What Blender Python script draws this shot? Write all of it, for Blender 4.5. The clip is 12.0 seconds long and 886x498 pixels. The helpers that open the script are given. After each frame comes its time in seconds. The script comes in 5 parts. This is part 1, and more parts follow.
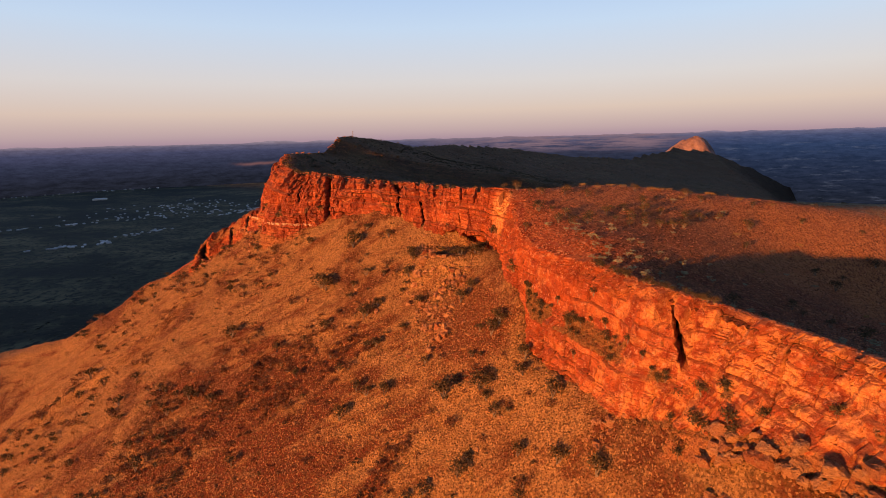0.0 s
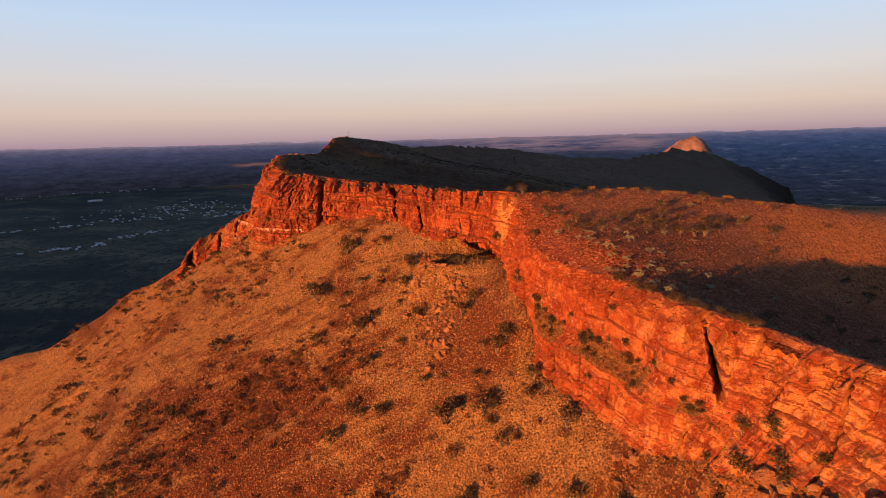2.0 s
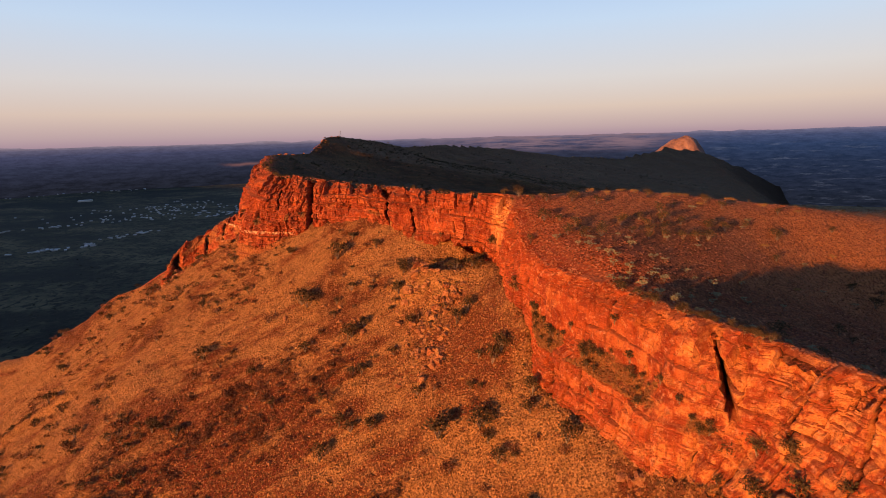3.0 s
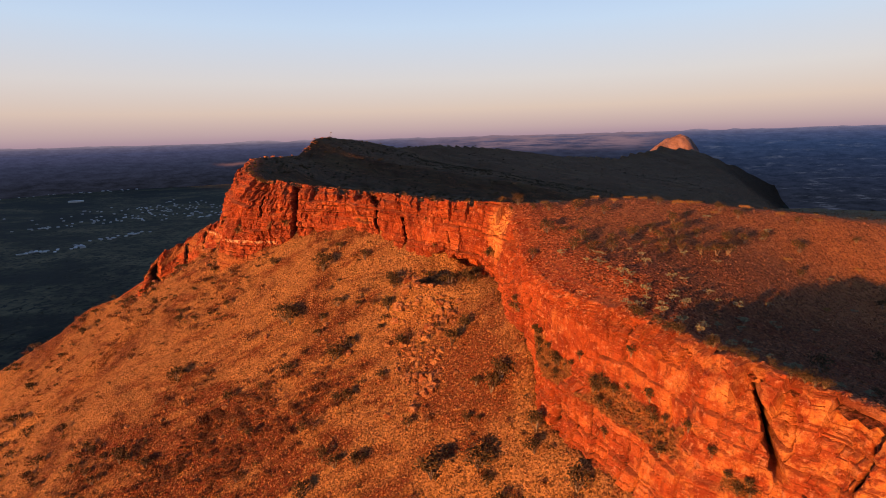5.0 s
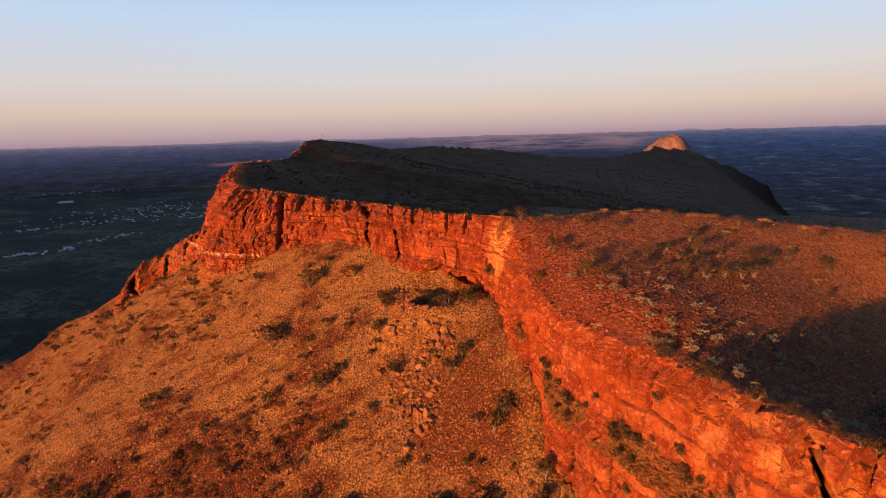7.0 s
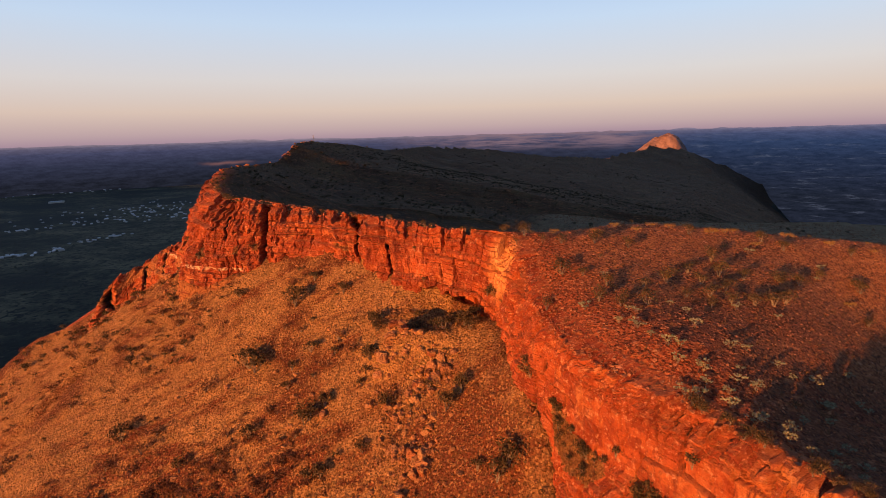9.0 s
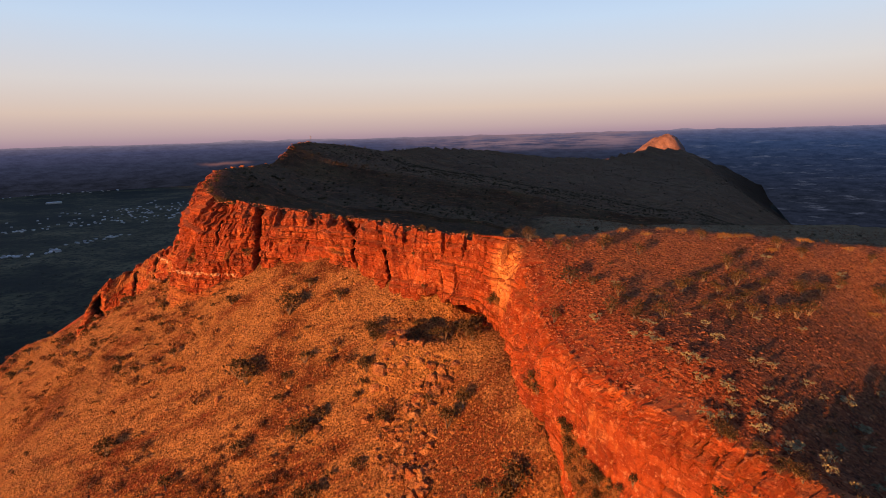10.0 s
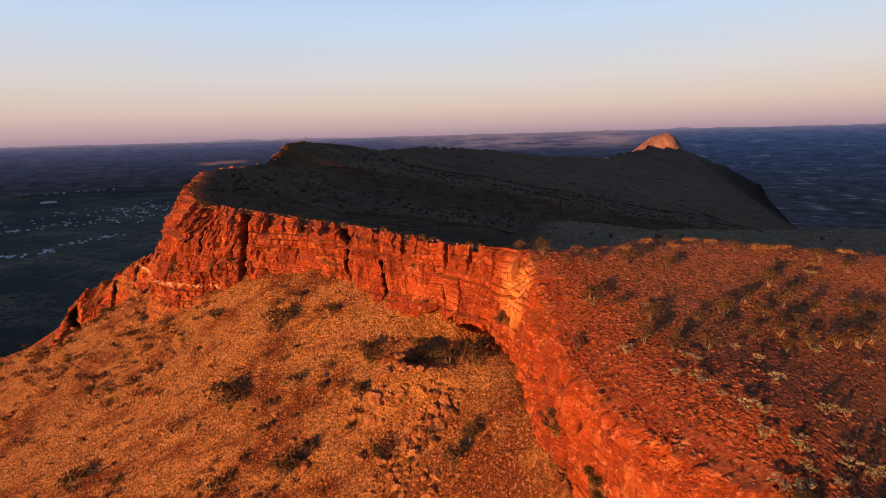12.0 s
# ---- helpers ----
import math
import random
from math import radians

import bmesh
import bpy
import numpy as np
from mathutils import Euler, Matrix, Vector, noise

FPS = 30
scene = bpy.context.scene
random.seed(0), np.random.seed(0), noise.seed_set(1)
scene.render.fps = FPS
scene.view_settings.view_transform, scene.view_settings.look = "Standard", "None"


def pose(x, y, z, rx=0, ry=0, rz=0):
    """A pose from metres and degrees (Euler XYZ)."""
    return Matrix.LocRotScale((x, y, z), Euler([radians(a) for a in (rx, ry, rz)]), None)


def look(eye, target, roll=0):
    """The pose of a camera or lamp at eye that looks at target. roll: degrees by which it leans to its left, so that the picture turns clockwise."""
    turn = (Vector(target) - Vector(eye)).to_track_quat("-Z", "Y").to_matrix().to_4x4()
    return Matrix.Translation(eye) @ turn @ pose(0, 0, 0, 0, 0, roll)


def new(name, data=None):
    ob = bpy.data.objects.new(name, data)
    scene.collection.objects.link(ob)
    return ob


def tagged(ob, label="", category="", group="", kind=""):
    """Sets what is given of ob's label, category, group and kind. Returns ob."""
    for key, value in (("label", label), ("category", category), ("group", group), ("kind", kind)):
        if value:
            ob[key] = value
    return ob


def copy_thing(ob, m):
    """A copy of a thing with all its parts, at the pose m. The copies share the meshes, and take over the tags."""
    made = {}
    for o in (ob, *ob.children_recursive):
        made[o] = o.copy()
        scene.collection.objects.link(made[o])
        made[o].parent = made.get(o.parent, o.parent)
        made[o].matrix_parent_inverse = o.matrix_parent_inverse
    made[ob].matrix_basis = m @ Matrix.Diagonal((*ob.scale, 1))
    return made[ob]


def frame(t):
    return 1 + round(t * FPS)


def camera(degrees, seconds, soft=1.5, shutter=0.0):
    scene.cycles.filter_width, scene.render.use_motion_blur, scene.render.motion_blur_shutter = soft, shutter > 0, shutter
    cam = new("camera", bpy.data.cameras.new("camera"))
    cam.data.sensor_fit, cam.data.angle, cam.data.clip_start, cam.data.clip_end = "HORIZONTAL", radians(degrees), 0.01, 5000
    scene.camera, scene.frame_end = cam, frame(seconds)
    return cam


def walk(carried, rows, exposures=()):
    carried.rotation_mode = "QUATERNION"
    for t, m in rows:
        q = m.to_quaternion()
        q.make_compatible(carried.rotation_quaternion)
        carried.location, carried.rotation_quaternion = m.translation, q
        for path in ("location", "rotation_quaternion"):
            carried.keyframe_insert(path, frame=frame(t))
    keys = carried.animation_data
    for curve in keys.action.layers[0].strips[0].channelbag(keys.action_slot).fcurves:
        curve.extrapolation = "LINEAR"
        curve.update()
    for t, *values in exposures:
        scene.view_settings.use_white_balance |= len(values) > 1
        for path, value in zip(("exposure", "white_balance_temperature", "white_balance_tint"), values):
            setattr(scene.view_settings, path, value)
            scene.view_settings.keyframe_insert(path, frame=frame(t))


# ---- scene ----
cam = camera(80.0, 12.0, soft=0.5)
PATH = [
    (0, (1.322, -31.189, -2.471), (1.273, -29.231, -2.878), -1.4),
    (0.5, (0.961, -28.168, -2.52), (0.915, -26.21, -2.927), -1.4),
    (1, (0.701, -25.128, -2.647), (0.656, -23.17, -3.052), -1.4),
    (1.5, (0.472, -22.01, -2.536), (0.431, -20.052, -2.942), -1.5),
    (2, (0.421, -19.064, -2.558), (0.381, -17.106, -2.963), -1.5),
    (2.5, (0.325, -16.142, -2.399), (0.3, -14.184, -2.806), -1.5),
    (3, (0.374, -13.211, -2.25), (0.358, -11.253, -2.658), -1.5),
    (5, (0.819, -0.299, -1.008), (0.822, 1.659, -1.42), -1.6),
    (5.5, (0.741, 2.862, -0.584), (0.747, 4.819, -0.996), -1.6),
    (6, (0.713, 5.989, -0.111), (0.722, 7.947, -0.523), -1.6),
    (6.5, (0.593, 9.149, 0.588), (0.606, 11.106, 0.175), -1.6),
    (7, (0.522, 12.059, 1.147), (0.547, 14.016, 0.733), -1.6),
    (9, (0.526, 24.213, 3.29), (0.57, 26.168, 2.871), -1.6),
    (9.5, (0.431, 27.288, 3.354), (0.477, 29.244, 2.936), -1.6),
    (10, (0.311, 30.273, 3.335), (0.36, 32.228, 2.918), -1.6),
    (10.5, (0.104, 33.503, 3.353), (0.157, 35.458, 2.935), -1.5),
    (11, (0.001, 36.738, 3.35), (0.055, 38.694, 2.932), -1.5),
    (11.5, (-0.228, 39.697, 3.402), (-0.172, 41.652, 2.984), -1.5),
    (12, (-0.339, 42.907, 3.586), (-0.282, 44.862, 3.165), -1.6),
]
walk(cam, [(t, look(eye, target, roll)) for t, eye, target, roll in PATH])

# ---- world, sun and exposure ----
SUN_AZ, SUN_EL = radians(41.0), radians(4.8)      # the way the light travels, from +y towards +x
scene.view_settings.exposure = 0.90
world = bpy.data.worlds.new("sky_world")
scene.world = world
world.use_nodes = True
wn, wl = world.node_tree.nodes, world.node_tree.links
wn.clear()
w_out, w_bg = wn.new("ShaderNodeOutputWorld"), wn.new("ShaderNodeBackground")
w_sky = wn.new("ShaderNodeTexSky")
w_sky.sky_type, w_sky.sun_disc = "NISHITA", False
w_sky.sun_elevation, w_sky.sun_rotation = SUN_EL, math.pi + SUN_AZ
w_sky.altitude, w_sky.air_density, w_sky.dust_density, w_sky.ozone_density = 900, 1.0, 1.6, 1.5
w_tc, w_sep, w_ramp, w_mix = (wn.new(k) for k in ("ShaderNodeTexCoord", "ShaderNodeSeparateXYZ", "ShaderNodeValToRGB", "ShaderNodeMix"))
w_mix.data_type = "RGBA"
w_mul = wn.new("ShaderNodeVectorMath")
w_mul.operation = "SCALE"
w_mul.inputs[3].default_value = 0.10
wl.new(w_sky.outputs[0], w_mul.inputs[0])
wl.new(w_tc.outputs["Generated"], w_sep.inputs[0])
wl.new(w_sep.outputs[2], w_ramp.inputs[0])


def ramp_colors(ramp, stops):
    while len(ramp.elements) < len(stops):
        ramp.elements.new(1.0)
    for e, (p, c) in zip(ramp.elements, stops):
        e.position = p
    for e, (p, c) in zip(ramp.elements, stops):
        e.position, e.color = p, (*c, 1)


SKY = 0.518
ramp_colors(w_ramp.color_ramp, [(p, tuple(k * SKY for k in c)) for p, c in (
    (0.0, (0.42, 0.28, 0.37)), (0.014, (0.54, 0.385, 0.42)), (0.05, (0.76, 0.575, 0.50)),
    (0.10, (0.77, 0.70, 0.69)), (0.19, (0.62, 0.75, 0.94)), (0.30, (0.41, 0.61, 0.97)), (0.55, (0.065, 0.118, 0.265)), (1.0, (0.032, 0.062, 0.150)))])
w_mix.inputs[0].default_value = 0.90
wl.new(w_mul.outputs[0], w_mix.inputs[6])
wl.new(w_ramp.outputs[0], w_mix.inputs[7])
wl.new(w_mix.outputs[2], w_bg.inputs[0])
w_bg.inputs[1].default_value = 1.0
wl.new(w_bg.outputs[0], w_out.inputs[0])

sun_light = bpy.data.lights.new("sun", "SUN")
sun_light.energy, sun_light.angle, sun_light.color = 5.0, radians(0.6), (1.0, 0.385, 0.095)
sun = new("sun", sun_light)
light_way = Vector((math.sin(SUN_AZ) * math.cos(SUN_EL), math.cos(SUN_AZ) * math.cos(SUN_EL), -math.sin(SUN_EL)))
sun.matrix_world = look((-300, -300, 200), Vector((-300, -300, 200)) + light_way)


# ---- noise and curves in numpy ----
def lattice(ix, iy, seed):
    h = (ix.astype(np.int64) * 374761393 + iy.astype(np.int64) * 668265263 + seed * 974634777) & 0xFFFFFFFF
    h = ((h ^ (h >> 13)) * 1274126177) & 0xFFFFFFFF
    return ((h ^ (h >> 16)) & 0xFFFFFF) / float(0xFFFFFF)


def vnoise(x, y, seed=0):
    """Smooth noise from -1 to 1."""
    x, y = np.asarray(x, float), np.asarray(y, float)
    ix, iy = np.floor(x), np.floor(y)
    fx, fy = x - ix, y - iy
    fx, fy = fx * fx * (3 - 2 * fx), fy * fy * (3 - 2 * fy)
    a, b = lattice(ix, iy, seed), lattice(ix + 1, iy, seed)
    c, d = lattice(ix, iy + 1, seed), lattice(ix + 1, iy + 1, seed)
    return 2 * (a + (b - a) * fx + (c - a) * fy + (a - b - c + d) * fx * fy) - 1


def fbm(x, y, scale, octaves=4, seed=0, gain=0.5):
    total, amp, out = 0.0, 1.0, 0.0
    for o in range(octaves):
        k = 2.03 ** o / scale
        out = out + amp * vnoise(x * k + 17.3 * o, y * k - 9.1 * o, seed + o)
        total, amp = total + amp, amp * gain
    return out / total


def step(a, b, x):
    t = np.clip((x - a) / (b - a), 0, 1)
    return t * t * (3 - 2 * t)


def along(line, x, y):
    """Signed distance to a polyline (positive to the right of its way), and the height and length of the nearest place."""
    line = np.array(line, float)
    best = np.full(np.shape(x), 1e18)
    dist, high, run = np.zeros_like(best), np.zeros_like(best), np.zeros_like(best)
    length = 0.0
    for a, b in zip(line[:-1], line[1:]):
        d = b[:2] - a[:2]
        n = np.hypot(*d)
        t = np.clip(((x - a[0]) * d[0] + (y - a[1]) * d[1]) / n ** 2, 0, 1)
        px, py = x - a[0] - t * d[0], y - a[1] - t * d[1]
        q = px * px + py * py
        side = np.where(d[0] * (y - a[1]) - d[1] * (x - a[0]) > 0, -1.0, 1.0)
        near = q < best
        dist = np.where(near, np.sqrt(q) * side, dist)
        high = np.where(near, a[2] + t * (b[2] - a[2]), high)
        run = np.where(near, length + t * n, run)
        best = np.where(near, q, best)
        length += n
    return dist, high, run


# ---- the plan: cliff top, cliff foot and the crest of the range ----
RIM = [(66, 8, -33.8), (56.8, 35, -32.4), (51.2, 46.5, -31.7), (46.2, 55.8, -31.4), (40.4, 66, -31.2), (34.6, 78.5, -31.3),
       (30.2, 86.5, -30.3), (25.4, 92, -29.8), (22.4, 98.5, -29.8), (20.8, 106, -29.2), (19.4, 113, -29.0), (18.9, 121, -26.6), (18.8, 129, -23.4),
       (18.6, 136, -20.8), (17.2, 142.5, -18.6), (9.5, 150, -18.9), (0.4, 159, -19.0), (-10, 168.5, -18.2), (-19.5, 178, -18.4), (-34.0, 190, -17.9),
       (-50.2, 197.5, -16.4), (-61, 200.5, -15.0), (-68.5, 205, -15.8), (-76.5, 217, -13.8), (-85, 235, -12.5), (-93, 268, -8.4)]
FOOT = [(58, 4, -42.5), (47.5, 33, -44.5), (41, 46, -50.3), (37, 53.5, -52.8), (33, 61.5, -55), (26.4, 78, -57.0),
        (22.4, 86, -56.5), (19.8, 93.5, -55.8), (18.9, 99.5, -52.5), (18.2, 106, -45.0), (16.2, 113, -42.4), (15.2, 121, -41.4), (15.0, 129, -40.8),
        (15.4, 135, -40.0), (14.2, 140.5, -39.6), (7.5, 147, -40.2), (-1, 153, -40.2), (-9, 159, -38.6), (-18.4, 168, -34.8), (-33.7, 180.5, -32),
        (-52, 188, -36.6), (-63, 189.5, -39.5), (-75, 192.0, -42.8), (-84.5, 200, -42), (-91, 212, -43), (-104, 240, -50)]
CREST = [(-85, 235, -12.5), (-93, 268, -8.4), (-94, 360, -9.8), (-93.5, 383, -5.0), (-92.5, 405, 1.2), (-88.6, 446, 2.2), (-70, 520, -2), (-49, 620, -10), (-1, 800, -9.8),
         (94, 950, -19), (158, 1050, -25), (304, 1300, -49), (528, 1600, -70), (652, 1800, -62), (831, 2000, -50),
         (985, 2100, -68), (1300, 2350, -150), (1700, 2600, -298)]
# the far lip of the shelf and the outer shoulder of the range
SHOULDER = [(300, 120, -33), (240, 190, -34), (180, 245, -35), (205, 330, -40), (250, 443, -48), (350, 640, -70), (480, 850, -92), (620, 1100, -115), (850, 1700, -95),
            (985, 2100, -60), (1300, 2350, -150), (1700, 2600, -298)]
PLAIN = -300.0
RANGE = RIM[:-2] + CREST
BLUFF = len(RIM) - 3          # the station at the outer edge of the bluff


def cubic(x, y):
    u, v = x / 100, y / 100
    return (-137.15 + 103.93 * u + 110.27 * v + 30.44 * u * u - 69.13 * u * v - 51.63 * v * v
            - 10.46 * u ** 3 - 27.86 * u * u * v + 18.13 * u * v * v + 15.32 * v ** 3)


def hillside(x, y):
    """Height of the rubble slope under the cliffs."""
    yc = np.clip(y, 0, 224)
    left = np.maximum(0, -105 - x)
    z = cubic(np.maximum(x, -105), yc) - 0.56 * np.minimum(left, 95) - 0.22 * np.maximum(0, left - 95)
    z = z - 0.9 * np.maximum(0, -y)
    back = np.maximum(0, y - (229 - 14 * (1 - step(-175, -140, x))))
    z = z - 0.62 * back * back / (back + 8)
    z = z - 3.2 * step(204, 222, y) * (1 - step(-97, -88, x)) * step(-160, -140, x)
    # the hollow at the inner corner and the mound in front of it
    z = z - 7.4 * np.exp(-((x - 3.0) / 9.5) ** 2 - ((y - 148.5) / 5.6) ** 2)
    z = z + 6.0 * np.exp(-((x + 9) / 4.5) ** 2 - ((y - 141) / 4.5) ** 2) + 4.8 * np.exp(-((x + 2) / 6.5) ** 2 - ((y - 136.5) / 3.2) ** 2)
    # the bank of fallen rock under the near wall
    z = z + 13.0 * np.exp(-((x - 50) / 9.5) ** 2 - ((y - 27) / 13.0) ** 2)
    return np.maximum(z, PLAIN + 2)


RIB = [(-114, 190, 0), (-121, 181, 0), (-129, 173, 0), (-141, 168, 0), (-156, 166, 0), (-172, 160, 0)]


def slope_z(x, y):
    """The slope with its humps and rubble."""
    d, zf, _ = along(FOOT[1:18], x, y)
    base = hillside(x, y)
    base = base + (zf + 0.6 - base) * np.exp(-np.abs(d) / 5.0) * step(26, 40, y) * (1 - step(146, 158, y))
    base = base + (2.0 + 0.9 * fbm(x, y, 6, 2, 24)) * np.exp(-(along(RIB, x, y)[0] / 2.0) ** 2)
    return base + fbm(x, y, 24, 4, 21) * 1.1 + fbm(x * 1.2 + y * 0.4, y, 3.0, 4, 22, 0.6) * 0.5


def plateau_plain(x, y):
    u, v = x / 100, np.minimum(y, 175) / 100
    return -29.5 + 5.74 * u - 13.75 * v - 14.31 * u * u * np.exp(-np.maximum(0, u - 1.5)) + 1.08 * u * v + 14.88 * v * v - 22 * np.maximum(0, u - 1.7)


def upland(x, y):
    """Height of the plateau and of the range behind it."""
    d, zc, _ = along(CREST, x, y)
    right = np.maximum(d, 0)
    rng = zc - 46 * (1 - np.exp(-right / 105)) - 0.13 * np.maximum(0, right - 120) - 0.20 * np.maximum(0, right - 330)
    rng = rng + fbm(x, y, 70, 4, 5) * np.minimum(right / 25, 1) * 4.5
    left = np.maximum(-d, 0)
    rng = rng - np.minimum(left * 2.5, 22) - 0.6 * left
    w = step(138, 168, y + 0.25 * np.maximum(0, 20 - x))
    # a grassy shelf behind the plateau's brow
    shelf = np.clip(plateau_plain(x, 150.0) - 5.5 * (1 - step(88, 122, x)), -28, -22) - 0.088 * np.maximum(0, y - 146) - 0.35 * np.maximum(0, y - 256) - 0.03 * np.maximum(0, x - 110) - 0.5 * np.maximum(0, 45 - x)
    rng = np.maximum(rng, shelf)
    de, ze, _ = along(SHOULDER, x, y)
    rng = np.minimum(rng, ze - 0.7 * np.maximum(0, de) + 60 * (de < 0) + 4 * fbm(x, y, 40, 3, 6))
    z = plateau_plain(x, y) * (1 - w) + rng * w
    # the ground behind the near rim falls away from the light
    across, dr0 = -0.682 * x + 0.731 * y, along(RIM[:8], x, y)[0]
    z = z - 4.6 * step(45, 22, across) * (1 - np.exp(-np.maximum(dr0, 0) / 5)) * (1 - step(120, 150, y))
    # the swell behind the broken brow, and the brow at the plateau's far end
    z = z + 2.2 * np.exp(-((x - 31) / 15) ** 2 - ((y - 97) / 16) ** 2) + 1.3 * np.exp(-((x - 58) / 22) ** 2 - ((y - 98) / 20) ** 2)
    z = z + (-0.7) * np.exp(-((x - 40) / 24) ** 2 - ((y - 146) / 10) ** 2)
    z = z + 1.6 * step(78, 112, x) * np.exp(-((y - 142) / 14) ** 2)
    z = z - 5.5 * np.exp(-((x - 84) / 31) ** 2 - ((y - 84) / 20) ** 2)
    z = z - 10.0 * np.exp(-((x - 122) / 31) ** 2 - ((y - 108) / 23) ** 2)
    dr, zr, _ = along(RIM, x, y)
    # the broken brow between the cliff edge and the plateau
    reach = 11.0 - 5.5 * step(84, 96, y) * (1 - step(150, 165, y))
    k = np.exp(-(np.abs(dr) / reach) ** 1.15)
    z = z * (1 - k) + zr * k
    z = z + fbm(x, y, 9, 4, 11) * 0.25 * (1 - np.exp(-np.abs(dr) / 4))
    return np.maximum(z, PLAIN - 14)


def upland_z(x, y):
    z = upland(x, y) + fbm(x, y, 1.9, 4, 31, 0.7) * 0.17
    # west of the bluff the flank of the range joins the slope
    west = (1 - step(-92, -84, x)) * (1 - step(240, 285, y)) * (along(RIM, x, y)[0] < 0)
    return z * (1 - west) + (hillside(x, y) - 1.2) * west


# ---- mesh helpers ----
def mesh_from(name, verts, faces, material, smooth=False):
    me = bpy.data.meshes.new(name)
    me.from_pydata(verts, [], faces)
    me.materials.append(material)
    if smooth:
        me.polygons.foreach_set("use_smooth", [True] * len(me.polygons))
    me.update()
    return me


def grid_mesh(name, X, Y, Z, material, keep=None, smooth=False):
    n, m = X.shape
    idx = np.arange(n * m).reshape(n, m)
    quads = np.stack([idx[:-1, :-1], idx[:-1, 1:], idx[1:, 1:], idx[1:, :-1]], -1).reshape(-1, 4)
    if keep is not None:
        k = keep.ravel()[quads].any(1)
        quads = quads[k]
        used = np.unique(quads)
        remap = np.full(n * m, -1)
        remap[used] = np.arange(len(used))
        quads = remap[quads]
        co = np.stack([X.ravel(), Y.ravel(), Z.ravel()], -1)[used]
    else:
        co = np.stack([X.ravel(), Y.ravel(), Z.ravel()], -1)
    me = bpy.data.meshes.new(name)
    me.vertices.add(len(co))
    me.vertices.foreach_set("co", co.ravel())
    me.loops.add(quads.size)
    me.loops.foreach_set("vertex_index", quads.ravel())
    me.polygons.add(len(quads))
    me.polygons.foreach_set("loop_start", np.arange(0, quads.size, 4))
    me.polygons.foreach_set("loop_total", np.full(len(quads), 4))
    me.polygons.foreach_set("use_smooth", np.full(len(quads), smooth))
    me.materials.append(material)
    me.update(calc_edges=True)
    me.validate()
    return me


def graded(lo, hi, fine_lo, fine_hi, fine, grow, top=80):
    vals = list(np.arange(fine_lo, fine_hi, fine))
    s = fine
    while vals[-1] < hi:
        s = min(s * grow, top)
        vals.append(vals[-1] + s)
    s = fine
    while vals[0] > lo:
        s = min(s * grow, top)
        vals.insert(0, vals[0] - s)
    return np.array(vals)


# ---- materials ----
class Nodes:
    """A short way to write node materials that vary with the place in the world."""

    def __init__(self, name, rough=0.9):
        self.mat = bpy.data.materials.new(name)
        self.mat.use_nodes = True
        self.t = self.mat.node_tree
        self.bsdf = self.t.nodes["Principled BSDF"]
        self.bsdf.inputs["Roughness"].default_value = rough
        self.bsdf.inputs["Specular IOR Level"].default_value = 0.25
        self.pos = self.t.nodes.new("ShaderNodeNewGeometry").outputs["Position"]

    def link(self, a, b):
        self.t.links.new(a, b)

    def stretch(self, sx, sy, sz):
        n = self.t.nodes.new("ShaderNodeMapping")
        n.inputs["Scale"].default_value = (sx, sy, sz)
        self.link(self.pos, n.inputs[0])
        return n.outputs[0]

    def noise(self, size, detail=4, rough=0.55, vec=None, lo=0.3, hi=0.7):
        n = self.t.nodes.new("ShaderNodeTexNoise")
        n.inputs["Scale"].default_value = 1.0 / size
        n.inputs["Detail"].default_value = detail
        n.inputs["Roughness"].default_value = rough
        self.link(vec or self.pos, n.inputs["Vector"])
        return self.ramp(n.outputs[0], lo, hi)

    def cells(self, size, feature="F1", vec=None, out="Distance"):
        n = self.t.nodes.new("ShaderNodeTexVoronoi")
        n.feature = feature
        n.inputs["Scale"].default_value = 1.0 / size
        self.link(vec or self.pos, n.inputs["Vector"])
        return n.outputs[out]

    def ramp(self, v, lo, hi):
        n = self.t.nodes.new("ShaderNodeMapRange")
        n.inputs[1].default_value, n.inputs[2].default_value = lo, hi
        n.interpolation_type = "SMOOTHSTEP"
        self.link(v, n.inputs[0])
        return n.outputs[0]

    def mix(self, fac, a, b, mode="MIX"):
        n = self.t.nodes.new("ShaderNodeMix")
        n.data_type, n.blend_type = "RGBA", mode
        for sock, v in ((n.inputs[0], fac), (n.inputs[6], a), (n.inputs[7], b)):
            if isinstance(v, (tuple, list)):
                sock.default_value = (*v, 1)
            elif isinstance(v, (int, float)):
                sock.default_value = v
            else:
                self.link(v, sock)
        return n.outputs[2]

    def random(self):
        return self.t.nodes.new("ShaderNodeObjectInfo").outputs["Random"]

    def island(self):
        return self.t.nodes.new("ShaderNodeNewGeometry").outputs["Random Per Island"]

    def color(self, c):
        if isinstance(c, tuple):
            self.bsdf.inputs["Base Color"].default_value = (*c, 1)
        else:
            self.link(c, self.bsdf.inputs["Base Color"])

    def bump(self, height, strength, distance):
        n = self.t.nodes.new("ShaderNodeBump")
        n.inputs["Strength"].default_value, n.inputs["Distance"].default_value = strength, distance
        self.link(height, n.inputs["Height"])
        old = self.bsdf.inputs["Normal"]
        if old.is_linked:
            self.link(old.links[0].from_socket, n.inputs["Normal"])
        self.link(n.outputs[0], old)


